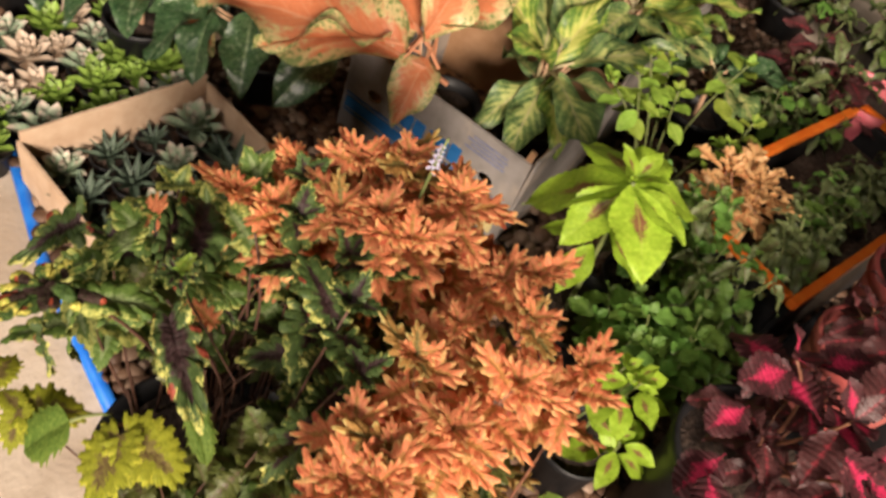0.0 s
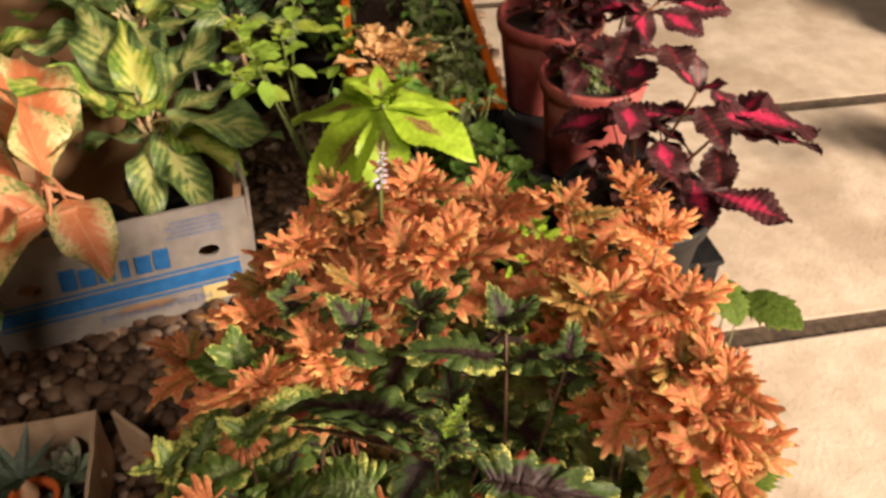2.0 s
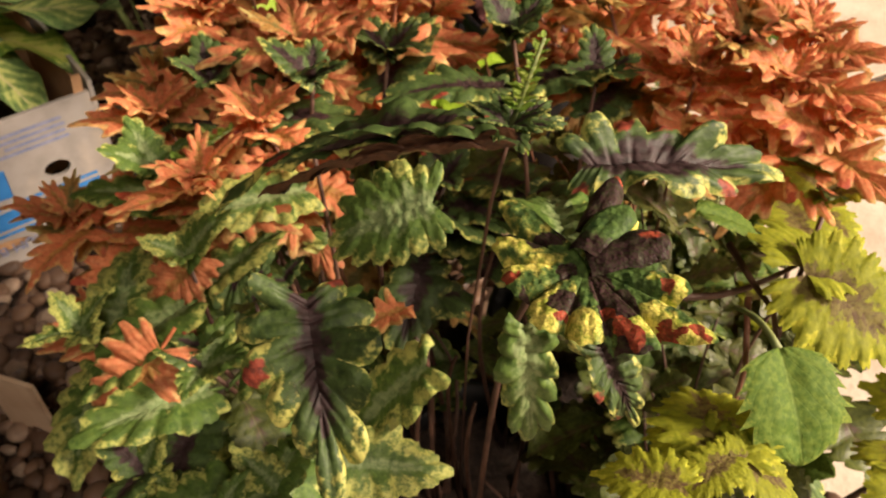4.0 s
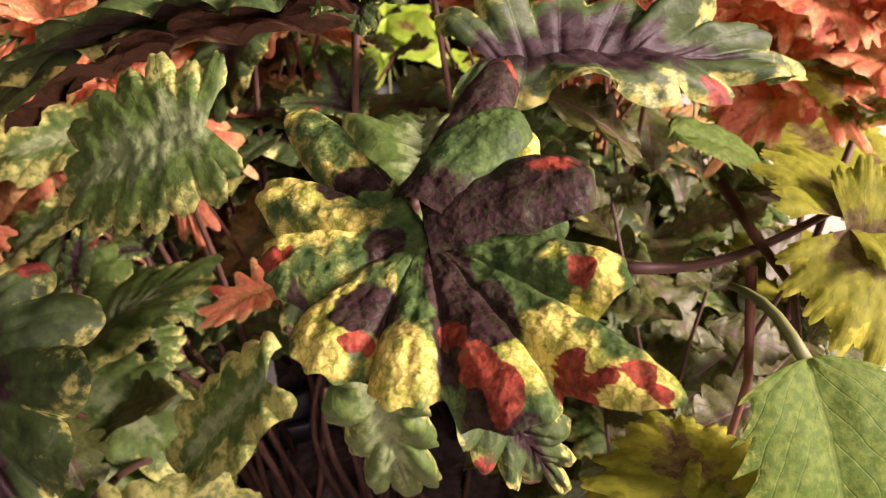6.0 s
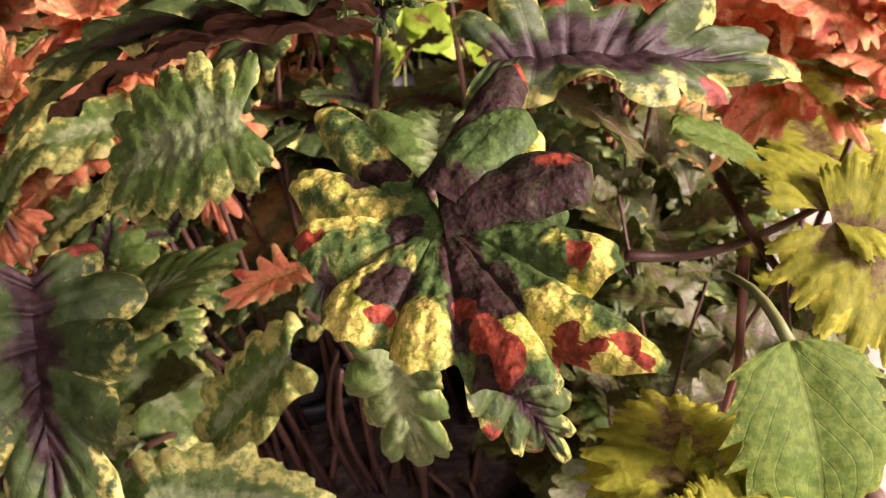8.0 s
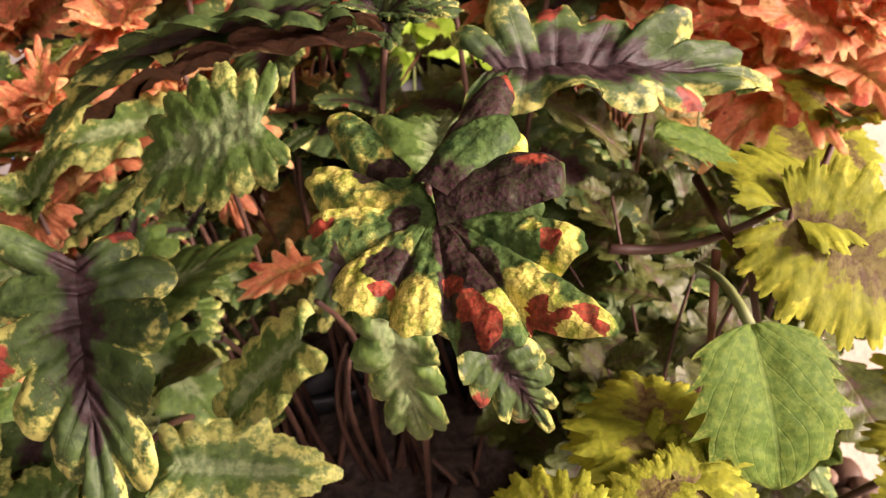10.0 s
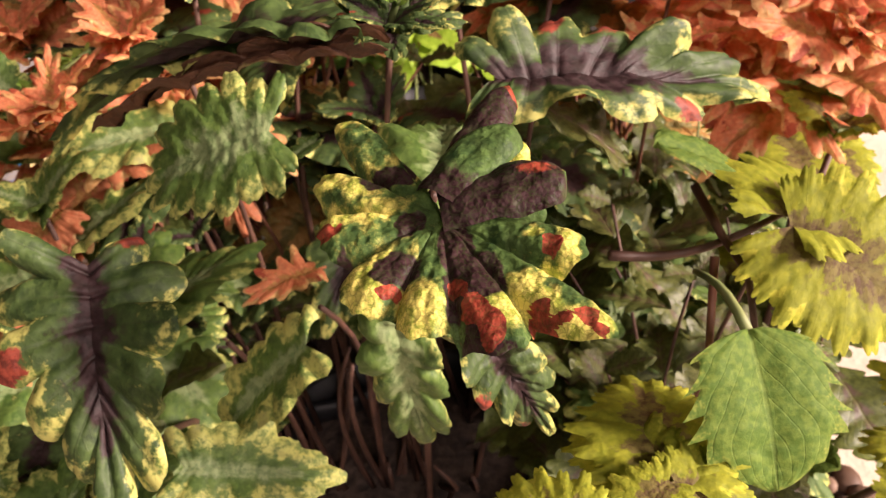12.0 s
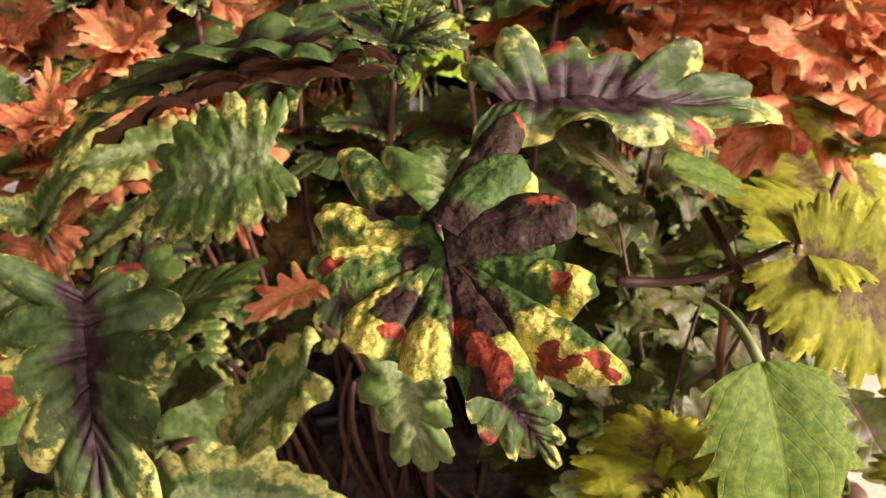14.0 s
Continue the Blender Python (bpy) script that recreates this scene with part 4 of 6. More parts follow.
put_leaf(dark_coleus, OLIVE[2], (-0.301, 0.127, 0.560), (-0.272, 0.128, 0.550), 0.80)
put_leaf(dark_coleus, GREEN[0], (-0.379, 0.139, 0.550), (-0.395, 0.129, 0.548), 0.60)
# crown of new leaves behind the feature leaf
for n in range(14):
    a = 2.4 * n
    p = Vector((-0.349, 0.128, 0.598))
    put_leaf(dark_coleus, DARK[n % 4], p, p + Vector((math.cos(a), math.sin(a), 0.25 + 0.06 * n)) * (0.022 - 0.0008 * n), 0.8)
part_of("stem", tube("stem", [(-0.349, 0.128, 0.598), (-0.355, 0.14, 0.55), (-0.362, 0.19, 0.4), (-0.37, 0.19, 0.2)], 0.0011, STEM_BROWN), dark_coleus)
part_of("stem", tube("stem", arc((-0.288, 0.086, 0.541), (-0.233, 0.093, 0.549), -0.008, 10), 0.0017, STEM_BROWN), dark_coleus)
part_of("stem", tube("stem", [(-0.257, 0.110, 0.545), (-0.253, 0.09, 0.542), (-0.249, 0.076, 0.540), (-0.24, 0.06, 0.50)], 0.0016, STEM_BROWN), dark_coleus)
part_of("stem", tube("stem", [(-0.258, 0.081, 0.543), (-0.262, 0.060, 0.525), (-0.263, 0.055, 0.48)], 0.0014, STEM_RED), dark_coleus)
# the heart of the bush stays open and dark under the top leaves
HOLLOW = ((-0.455, -0.05, 0.20), (-0.265, 0.235, 0.585))
for top, stock in (((-0.50, 0.27, 0.54), DARK), ((-0.53, 0.23, 0.51), GREEN), ((-0.28, 0.27, 0.53), DARK), ((-0.51, 0.18, 0.49), GREEN + PALE), ((-0.57, 0.16, 0.46), PALE), ((-0.53, 0.09, 0.43), PALE + DARK[:1]),
                   ((-0.44, 0.25, 0.55), DARK), ((-0.44, 0.21, 0.53), GREEN + PALE), ((-0.33, 0.27, 0.56), DARK), ((-0.50, 0.13, 0.46), GREEN + DARK[:2]), ((-0.46, 0.07, 0.44), GREEN + PALE),
                   ((-0.40, 0.29, 0.54), DARK), ((-0.37, 0.27, 0.46), DARK), ((-0.42, 0.27, 0.43), DARK), ((-0.33, 0.27, 0.43), DARK)):
    shoot(rng, dark_coleus, (max(-0.45, min(-0.31, top[0])), max(0.11, min(0.24, top[1])), 0.2), top, stock, 2, 0.064, STEM_BROWN, 0.002, 0.6, 0.15, 25, hollow=HOLLOW)
for n in range(16):
    top = (-0.42 + rng.uniform(-0.14, 0.14), 0.17 + rng.uniform(-0.1, 0.13), rng.uniform(0.24, 0.32))
    shoot(rng, dark_coleus, (max(-0.45, top[0]), 0.19, 0.2), top, OLIVE + GREEN, 1, 0.05, STEM_BROWN, 0.002, 0.6, 0.2, 5, crown=2, hollow=HOLLOW)
for n in range(24):
    a = rng.uniform(0, 6.28)
    top = (-0.48 + 0.13 * math.cos(a) * rng.random(), 0.17 + 0.13 * math.sin(a) * rng.random(), rng.uniform(0.33, 0.47))
    shoot(rng, dark_coleus, (max(-0.45, min(-0.36, top[0])), 0.19, 0.2), top, OLIVE + GREEN + DARK[:2], 2, 0.042, STEM_BROWN, 0.0022, 0.5, 0.2, 5, crown=2, hollow=HOLLOW)

# ---- lime fringed coleus ----
lime_coleus = thing("lime_coleus", (-0.205, 0.10, 0.0), "yellow-green coleus with fringed leaves beside the dark one", "plant")
rng = random.Random(5)
part_of("pot_wall", lathe("pot_wall", [(0.035, 0), (0.048, 0.19), (0.052, 0.195), (0.052, 0.215), (0.048, 0.215), (0.045, 0.18)], POT_BLACK), lime_coleus, pose(-0.205, 0.10, 0))
part_of("soil", mound("soil", 0.044, 0.008, SOIL), lime_coleus, pose(-0.205, 0.10, 0.185))
put_leaf(lime_coleus, FRINGE[0], (-0.241, 0.077, 0.558), (-0.203, 0.049, 0.546), 1.25, up=(-0.15, -0.4, 0.90))
put_leaf(lime_coleus, FRINGE[1], (-0.240, 0.081, 0.558), (-0.205, 0.120, 0.548), 1.05, up=(-0.1, -0.3, 0.95))
put_leaf(lime_coleus, FRINGE[3], (-0.284, 0.016, 0.535), (-0.285, 0.062, 0.530), 1.10)
put_leaf(lime_coleus, FRINGE[1], (-0.284, 0.016, 0.535), (-0.308, 0.040, 0.530), 1.00)
put_leaf(lime_coleus, FRINGE[0], (-0.285, 0.014, 0.537), (-0.258, 0.004, 0.530), 1.0)
put_leaf(lime_coleus, FRINGE[1], (-0.287, 0.012, 0.540), (-0.306, 0.000, 0.540), 1.0)
put_leaf(lime_coleus, FRINGE[2], (-0.307, -0.001, 0.545), (-0.333, 0.012, 0.545), 1.0)
put_leaf(lime_coleus, BROAD[0], (-0.261, 0.046, 0.553), (-0.257, 0.010, 0.537), 1.08, up=(0.1, -0.3, 0.95))
part_of("stalk", tube("stalk", arc((-0.261, 0.046, 0.553), (-0.266, 0.074, 0.545), 0.004, 6), 0.0016, STEM_GREEN), lime_coleus)
put_leaf(lime_coleus, BROAD[1], (-0.266, 0.130, 0.545), (-0.222, 0.137, 0.530), 0.50)
put_leaf(lime_coleus, BROAD[1], (-0.155, 0.204, 0.500), (-0.141, 0.259, 0.490), 1.10)
for top in ((-0.238, 0.085, 0.548), (-0.285, 0.015, 0.53)):
    part_of("stem", tube("stem", arc((-0.205, 0.10, 0.2), top, 0.03, 8, (-0.01, 0.02, 0)), 0.0012, STEM_BROWN), lime_coleus)
for top in ((-0.13, 0.05, 0.49), (-0.14, 0.28, 0.46), (-0.16, 0.20, 0.49)):
    shoot(rng, lime_coleus, (-0.205, 0.10, 0.2), top, FRINGE + OLIVE[:1], 2, 0.05, STEM_BROWN, 0.0025, 0.55, 0.15, 15)
for n in range(22):
    top = (rng.uniform(-0.30, -0.17), rng.uniform(0.02, 0.22), rng.uniform(0.24, 0.36))
    shoot(rng, lime_coleus, (-0.205, 0.10, 0.2), top, OLIVE + BROAD[:1], 1, 0.05, STEM_BROWN, 0.002, 0.6, 0.15, 10, crown=2)
for n in range(26):
    top = (rng.uniform(-0.29, -0.13), rng.uniform(0.16, 0.36), rng.uniform(0.28, 0.42))
    shoot(rng, lime_coleus, (-0.205, 0.10, 0.2), top, OLIVE + GREEN[:2], 1, 0.055, STEM_BROWN, 0.0012, 0.7, 0.15, 10, crown=3, crown_size=0.8)
for n in range(11):
    top = (rng.uniform(-0.29, -0.21), rng.uniform(0.08, 0.22), rng.uniform(0.36, 0.48))
    shoot(rng, lime_coleus, (-0.205, 0.10, 0.2), top, OLIVE, 2, 0.034, STEM_BROWN, 0.0012, 0.6, 0.15, 10, crown=2)

for top in ((-0.208, 0.341, 0.35), (-0.152, 0.413, 0.30), (-0.178, 0.373, 0.26), (-0.185, 0.264, 0.35), (-0.107, 0.430, 0.30), (-0.183, 0.292, 0.26), (-0.109, 0.400, 0.35), (-0.212, 0.426, 0.30), (-0.112, 0.367, 0.26)):
    shoot(rng, lime_coleus, (-0.215, 0.12, 0.2), top, OLIVE + GREEN[:2], 1, 0.048, STEM_GREEN, 0.0010, 0.8, 0.15, 10, crown=3, crown_size=0.9)

for base, tip, m in (((-0.120, 0.455, 0.455), (-0.072, 0.430, 0.470), 0), ((-0.130, 0.470, 0.450), (-0.105, 0.500, 0.440), 1), ((-0.150, 0.430, 0.490), (-0.130, 0.400, 0.480), 1)):
    put_leaf(lime_coleus, BROAD[m], base, tip, 1.0)
    part_of("stem", tube("stem", arc((-0.205, 0.12, 0.2), base, -0.05, 9), 0.0012, STEM_GREEN), lime_coleus)

# ---- orange coleus ----
rng = random.Random(21)
orange_mounds = (((-0.45, 0.36, 0), ((-0.49, 0.37, 0.57), (-0.43, 0.40, 0.58), (-0.51, 0.33, 0.55), (-0.45, 0.29, 0.55), (-0.39, 0.34, 0.57), (-0.42, 0.32, 0.57),
                                     (-0.62, 0.29, 0.43), (-0.57, 0.19, 0.42), (-0.47, 0.25, 0.50), (-0.55, 0.33, 0.50), (-0.36, 0.44, 0.53), (-0.46, 0.45, 0.52), (-0.52, 0.42, 0.50), (-0.38, 0.50, 0.50))),
                 ((-0.22, 0.36, 0), ((-0.30, 0.44, 0.55), (-0.24, 0.47, 0.55), (-0.31, 0.37, 0.54), (-0.27, 0.31, 0.56), (-0.22, 0.38, 0.58), (-0.17, 0.25, 0.56),
                                     (-0.20, 0.27, 0.55), (-0.16, 0.21, 0.53), (-0.20, 0.32, 0.56), (-0.27, 0.39, 0.53))))
bushes = []
for at, tops in orange_mounds:
    bush = thing("orange_coleus", at, "bushy coleus with deeply cut orange leaves", "plant", "orange coleus")
    bushes.append(bush)
    part_of("pot_wall", lathe("pot_wall", [(0.075, 0), (0.105, 0.19), (0.112, 0.195), (0.112, 0.215), (0.106, 0.215), (0.10, 0.18)], POT_BLACK), bush, pose(*at))
    part_of("soil", mound("soil", 0.098, 0.012, SOIL), bush, pose(at[0], at[1], 0.185))
    for n, top in enumerate(tops):
        foot = (at[0] + rng.uniform(-0.05, 0.05), at[1] + rng.uniform(-0.05, 0.05), 0.2)
        shoot(rng, bush, foot, top, ORANGE if n % 3 else ORANGE[:3] + BRONZE[:2], 5 if at[0] < -0.3 else 4, 0.056 if at[0] < -0.3 else 0.050, STEM_RED, 0.0018, 0.74, 0.1, 40, 0.02, 5, 0.6)

    for n in range(16):
        a, d = rng.uniform(0, 6.28), rng.uniform(0.02, 0.13)
        shoot(rng, bush, (at[0], at[1], 0.2), (at[0] + d * math.cos(a), at[1] + 0.02 + d * math.sin(a), rng.uniform(0.25, 0.45)), BRONZE + OLIVE, 2, 0.05, STEM_RED, 0.0016, 0.5, 0.15, 5, crown=2)

for top, size in (((-0.500, 0.205, 0.520), 0.05), ((-0.535, 0.270, 0.520), 0.05), ((-0.470, 0.235, 0.535), 0.045)):
    shoot(rng, bushes[0], (-0.45, 0.33, 0.2), top, ORANGE, 3, size, STEM_RED, 0.0015, 0.8, 0.1, 40, 0.02, 5, 0.7)
for top, size in (((-0.185, 0.232, 0.545), 0.05), ((-0.230, 0.250, 0.54), 0.045)):
    shoot(rng, bushes[1], (-0.20, 0.34, 0.2), top, ORANGE, 3, size, STEM_RED, 0.0015, 0.8, 0.1, 40, 0.02, 5, 0.7)
put_leaf(bushes[0], FEATHER, (-0.520, 0.135, 0.470), (-0.556, 0.102, 0.432), 1.0, up=(0.2, -0.6, 0.77))
put_leaf(bushes[0], FEATHER, (-0.505, 0.185, 0.485), (-0.538, 0.166, 0.464), 1.0, up=(0.2, -0.6, 0.77))
put_leaf(bushes[0], ORANGE[2], (-0.398, 0.172, 0.450), (-0.428, 0.150, 0.462), 0.9)
for foot, tip in (((-0.349, 0.129, 0.598), (-0.337, 0.135, 0.632)), ((-0.518, 0.217, 0.52), (-0.482, 0.222, 0.540))):
    seed_spike = thing("seed_spike", foot, "young yellow-green flower spike of the dark coleus", "flower spike", "seed spikes")
    foot, tip = Vector(foot), Vector(tip)
    part_of("stalk", tube("stalk", [foot, foot.lerp(tip, 0.5), tip], 0.0012, STEM_GREEN), seed_spike)
    for n in range(34):
        f = 0.15 + 0.85 * n / 33
        p, a = foot.lerp(tip, f), n * 2.4
        put_leaf(seed_spike, SMALL[n % 3], p, p + Vector((math.cos(a), math.sin(a), 0.7)) * (0.0075 - 0.004 * f), 0.9, name="bract")
flower_spike = thing("flower_spike", (-0.456, 0.375, 0.57), "pale lavender flower spike above orange leaves", "flower")
part_of("stalk", tube("stalk", [(-0.456, 0.375, 0.55), (-0.455, 0.378, 0.60), (-0.452, 0.38, 0.635)], 0.0022, STEM_GREEN), flower_spike)
PETAL = leaf_mesh("petal", FLOWER, 0.6, 0.5, 4, 0.0, True, 0.1, 0.3, 0.3, 0, 0.02, 2, 2, 1)
for n in range(26):
    f = n / 25
    a = n * 2.4
    p = Vector((-0.4555 + 0.004 * f, 0.377, 0.590 + 0.035 * f))
    put_leaf(flower_spike, PETAL, p, p + Vector((math.cos(a), math.sin(a), 0.35)) * (0.0075 - 0.004 * f), name="petal")

# ---- big lime coleus and the low plants round it ----
rng = random.Random(31)
big_lime = thing("lime_coleus", (-0.56, 0.78, 0.0), "tall lime coleus with purple-flecked broad leaves", "plant")
part_of("pot_wall", lathe("pot_wall", [(0.06, 0), (0.082, 0.14), (0.088, 0.145), (0.088, 0.16), (0.083, 0.16), (0.078, 0.13)], POT_BLACK), big_lime, pose(-0.56, 0.78, 0))
part_of("soil", mound("soil", 0.077, 0.01, SOIL), big_lime, pose(-0.56, 0.78, 0.135))
part_of("stem", tube("stem", arc((-0.56, 0.78, 0.14), (-0.562, 0.756, 0.44), 0, 6), 0.005, STEM_GREEN), big_lime)
CROWN = Vector((-0.562, 0.756, 0.435))
for tip, m, wide in (((-0.424, 0.722, 0.425), 0, 1.15), ((-0.722, 0.805, 0.400), 1, 1.1), ((-0.655, 0.650, 0.345), 2, 1.15), ((-0.52, 0.87, 0.425), 1, 1.0), ((-0.63, 0.85, 0.45), 0, 1.0), ((-0.535, 0.655, 0.365), 1, 1.0), ((-0.465, 0.800, 0.440), 2, 0.9)):
    put_leaf(big_lime, BIGLIME[m], CROWN, tip, wide)
for n in range(4):
    a = n * 1.57 + 0.4
    put_leaf(big_lime, BIGLIME[n % 3], CROWN + Vector((0, 0, 0.01)), CROWN + Vector((0.035 * math.cos(a), 0.035 * math.sin(a), 0.05)), 0.9)


for n in range(4):
    a = n * 1.57 + 0.6
    p = CROWN + Vector((0.004 * math.cos(a), 0.004 * math.sin(a), -0.09 - 0.012 * (n % 4)))
    put_leaf(big_lime, BIGLIME[n % 3], p, p + Vector((0.085 * math.cos(a), 0.085 * math.sin(a), -0.03)), 0.9)


def low_plant(name, at, height, spread, stock, n, size, label, stem=STEM_GREEN, seed=1, nodes=3, r=0.06, potted=True, lift=10, start=0.4):
    top = thing(name, at, label, "plant")
    g = random.Random(seed)
    z = at[2]
    if potted:
        z += 0.12
        part_of("pot_wall", lathe("pot_wall", [(r * 0.75, 0), (r * 0.98, 0.11), (r * 1.04, 0.112), (r * 1.04, 0.125), (r, 0.125), (r * 0.95, 0.10)], POT_BLACK), top, pose(*at))
        part_of("soil", mound("soil", r * 0.94, 0.01, SOIL), top, pose(at[0], at[1], at[2] + 0.105))
    for k in range(n):
        a, d = g.uniform(0, 6.28), spread * math.sqrt(g.random())
        tip = (at[0] + d * math.cos(a), at[1] + d * math.sin(a), at[2] + height * g.uniform(0.7, 1.0) * (1 - 0.25 * (d / spread) ** 2))
        shoot(g, top, (at[0] + g.uniform(-r, r) * 0.5, at[1] + g.uniform(-r, r) * 0.5, z), tip, stock, nodes, size, stem, 0.002, start, 0.15, lift, 0.01, 3)
    return top


MINT = [leaf_mesh("mint_leaf", leaf_material("bright_green_leaf", (0.085, 0.18, 0.028), (0.16, 0.28, 0.05), [], vein=(0.2, 0.34, 0.1), veins=5, thin=0.2, hue_spread=0.03),
                  0.7, 0.45, 6, 0.22, True, 0.2, 0.15, 0.15, 0.01, 0.05, 4, 4, n) for n in range(3)]
WILT = [leaf_mesh("wilted_leaf", leaf_material("dull_olive_leaf", (0.085, 0.12, 0.04), (0.16, 0.19, 0.07), [((0.09, 0.05, 0.04), "rays", 0.2, 0.2, 0.4)], veins=5, thin=0.2),
                  0.55, 0.42, 6, 0.2, True, 0.2, 0.55, 0.3, 0.01, 0.08, 4, 4, n) for n in range(3)]
low_plant("green_herb", (-0.43, 0.86, 0.0), 0.32, 0.13, MINT, 26, 0.042, "bushy green herb with small scalloped leaves", seed=3)
low_plant("green_herb", (-0.62, 0.965, 0.0), 0.40, 0.09, MINT + WILT, 24, 0.04, "leafy green herb hiding the end of the planter", seed=8)
low_plant("lime_seedling", (-0.345, 0.71, 0.0), 0.37, 0.05, BIGLIME, 4, 0.055, "young lime coleus with broad yellow-green leaves", seed=4)
low_plant("peach_coleus", (-0.645, 1.085, 0.19), 0.21, 0.045, TAN, 9, 0.062, "small coleus with peach and tan cut leaves in the planter", STEM_RED, seed=5, start=0.4, lift=40, potted=False, r=0.03)
low_plant("wilted_coleus", (-0.545, 1.16, 0.19), 0.20, 0.05, WILT, 12, 0.052, "drooping olive coleus with limp leaves in the planter", seed=6, lift=-60, start=0.4, potted=False, r=0.03)
low_plant("green_herb", (-0.49, 0.985, 0.0), 0.38, 0.08, MINT + WILT, 22, 0.035, "low green herb with tiny leaves", seed=7)

# small-leaved lime shrub on bare stems
lime_shrub = thing("lime_shrub", (-0.80, 1.10, 0.0), "small-leaved lime shrub leaning over the carton", "plant")
rng = random.Random(41)
for foot, top, n, size in (((-0.80, 1.10, 0.0), (-0.83, 0.93, 0.41), 4, 0.04), ((-0.80, 1.10, 0.0), (-0.87, 0.97, 0.42), 4, 0.04), ((-0.80, 1.10, 0), (-0.80, 1.0, 0.40), 4, 0.036),
                           ((-0.80, 1.10, 0.0), (-0.82, 1.14, 0.44), 3, 0.045), ((-0.80, 1.10, 0.0), (-0.74, 1.14, 0.38), 4, 0.035), ((-0.80, 1.10, 0), (-0.71, 1.08, 0.36), 4, 0.032),
                           ((-0.80, 1.10, 0.0), (-0.88, 1.03, 0.40), 4, 0.04), ((-0.80, 1.10, 0.0), (-0.85, 0.90, 0.38), 3, 0.04)):
    shoot(rng, lime_shrub, foot, top, SMALL, n, size, STEM_GREEN, 0.0025, 0.72, 0.1, 30, 0.04)

# ---- pots of magenta coleus ----
rng = random.Random(51)
RIM = 0.345
shelf = thing("plastic_crate", bed(0.175, 1.10), "upturned black plastic crate under the red pots", "crate", turn=22.9)
SM = pose(*bed(0.175, 1.10), 0, 0, 22.9)
part_of("crate_top", box_mesh("crate_top", (0.24, 0.56, 0.010), POT_BLACK, 0.004), shelf, SM @ pose(0, 0, 0.155))
for x, y, w, l in ((0.115, 0, 0.008, 0.54), (-0.115, 0, 0.008, 0.54), (0, 0.272, 0.222, 0.008), (0, -0.272, 0.222, 0.008)):
    part_of("crate_wall", box_mesh("crate_wall", (w, l, 0.155), POT_BLACK, 0.002), shelf, SM @ pose(x, y, 0))
    for n in range(5):
        along = -0.4 + 0.2 * n
        part_of("rib", box_mesh("rib", (0.006, 0.006, 0.15), POT_BLACK, 0.001), shelf, SM @ pose(x + (0.007 if x > 0 else -0.007 if x < 0 else along * w), y + (0.007 if y > 0 else -0.007 if y < 0 else along * l), 0.002))
for at, r, stock, tops in (((-0.292, 1.085, 0.168), 0.087, MAROON, ()), ((-0.385, 1.30, 0.168), 0.10, MAROON, ())):
    pot("flower_pot", at, r, RIM + 0.005 - at[2], POT_RED, "faded red plastic pot with dark wet soil", group="red pots")
pot("flower_pot", (-0.205, 0.84, 0.0), 0.112, 0.29, POT_BLACK, "glossy black plastic pot of dark soil", group="red pots")


def magenta_plant(foot, tops, label, seed, low=6):
    top = thing("magenta_coleus", foot, label, "plant", "magenta coleus")
    g = random.Random(seed)
    for t, n, size in tops:
        shoot(g, top, (foot[0] + g.uniform(-0.03, 0.03), foot[1] + g.uniform(-0.03, 0.03), foot[2]), t, MAGENTA + MAROON[:1], n, size, STEM_RED, 0.003, 0.65, 0.25, 20, 0.02, 3, 0.55)
    for k in range(low):
        a = g.uniform(0, 6.28)
        t = (foot[0] + 0.07 * math.cos(a), foot[1] + 0.07 * math.sin(a), foot[2] + g.uniform(0.05, 0.13))
        shoot(g, top, foot, t, MAROON, 2, 0.05, STEM_RED, 0.002, 0.4, 0.2, 10, 0.01, 2)
    return top


near = magenta_plant((-0.205, 0.84, 0.27), (((-0.16, 0.80, 0.49), 2, 0.085), ((-0.25, 0.80, 0.47), 2, 0.08), ((-0.10, 0.83, 0.44), 2, 0.085)), "maroon coleus with vivid magenta-hearted leaves", 1, 9)
for base, tip in (((-0.145, 0.60, 0.475), (-0.068, 0.565, 0.483)), ((-0.205, 0.69, 0.475), (-0.19, 0.625, 0.48)), ((-0.165, 0.64, 0.46), (-0.145, 0.575, 0.45)),
                  ((-0.14, 0.78, 0.47), (-0.05, 0.82, 0.44)), ((-0.13, 0.80, 0.46), (0.015, 0.858, 0.436))):
    put_leaf(near, MAGENTA[1], base, tip, 1.0)
magenta_plant((-0.292, 1.085, 0.32), (((-0.21, 1.06, 0.49), 2, 0.08), ((-0.18, 1.17, 0.48), 2, 0.085), ((-0.25, 1.15, 0.50), 2, 0.08)), "maroon coleus with magenta hearts in a red pot", 2, 5)
magenta_plant((-0.385, 1.30, 0.32), (((-0.30, 1.28, 0.50), 2, 0.085), ((-0.37, 1.22, 0.49), 2, 0.08), ((-0.28, 1.42, 0.50), 2, 0.085), ((-0.45, 1.38, 0.48), 2, 0.08), ((-0.405, 1.50, 0.46), 3, 0.085), ((-0.31, 1.39, 0.48), 3, 0.085), ((-0.47, 1.56, 0.46), 3, 0.08), ((-0.38, 1.68, 0.44), 3, 0.09)), "leafy maroon coleus with magenta hearts", 3, 7)
low_plant("green_seedling", (-0.315, 1.075, 0.30), 0.09, 0.045, WILT + MINT[:1], 9, 0.022, "dusty green seedling in the red pot", seed=9, potted=False)

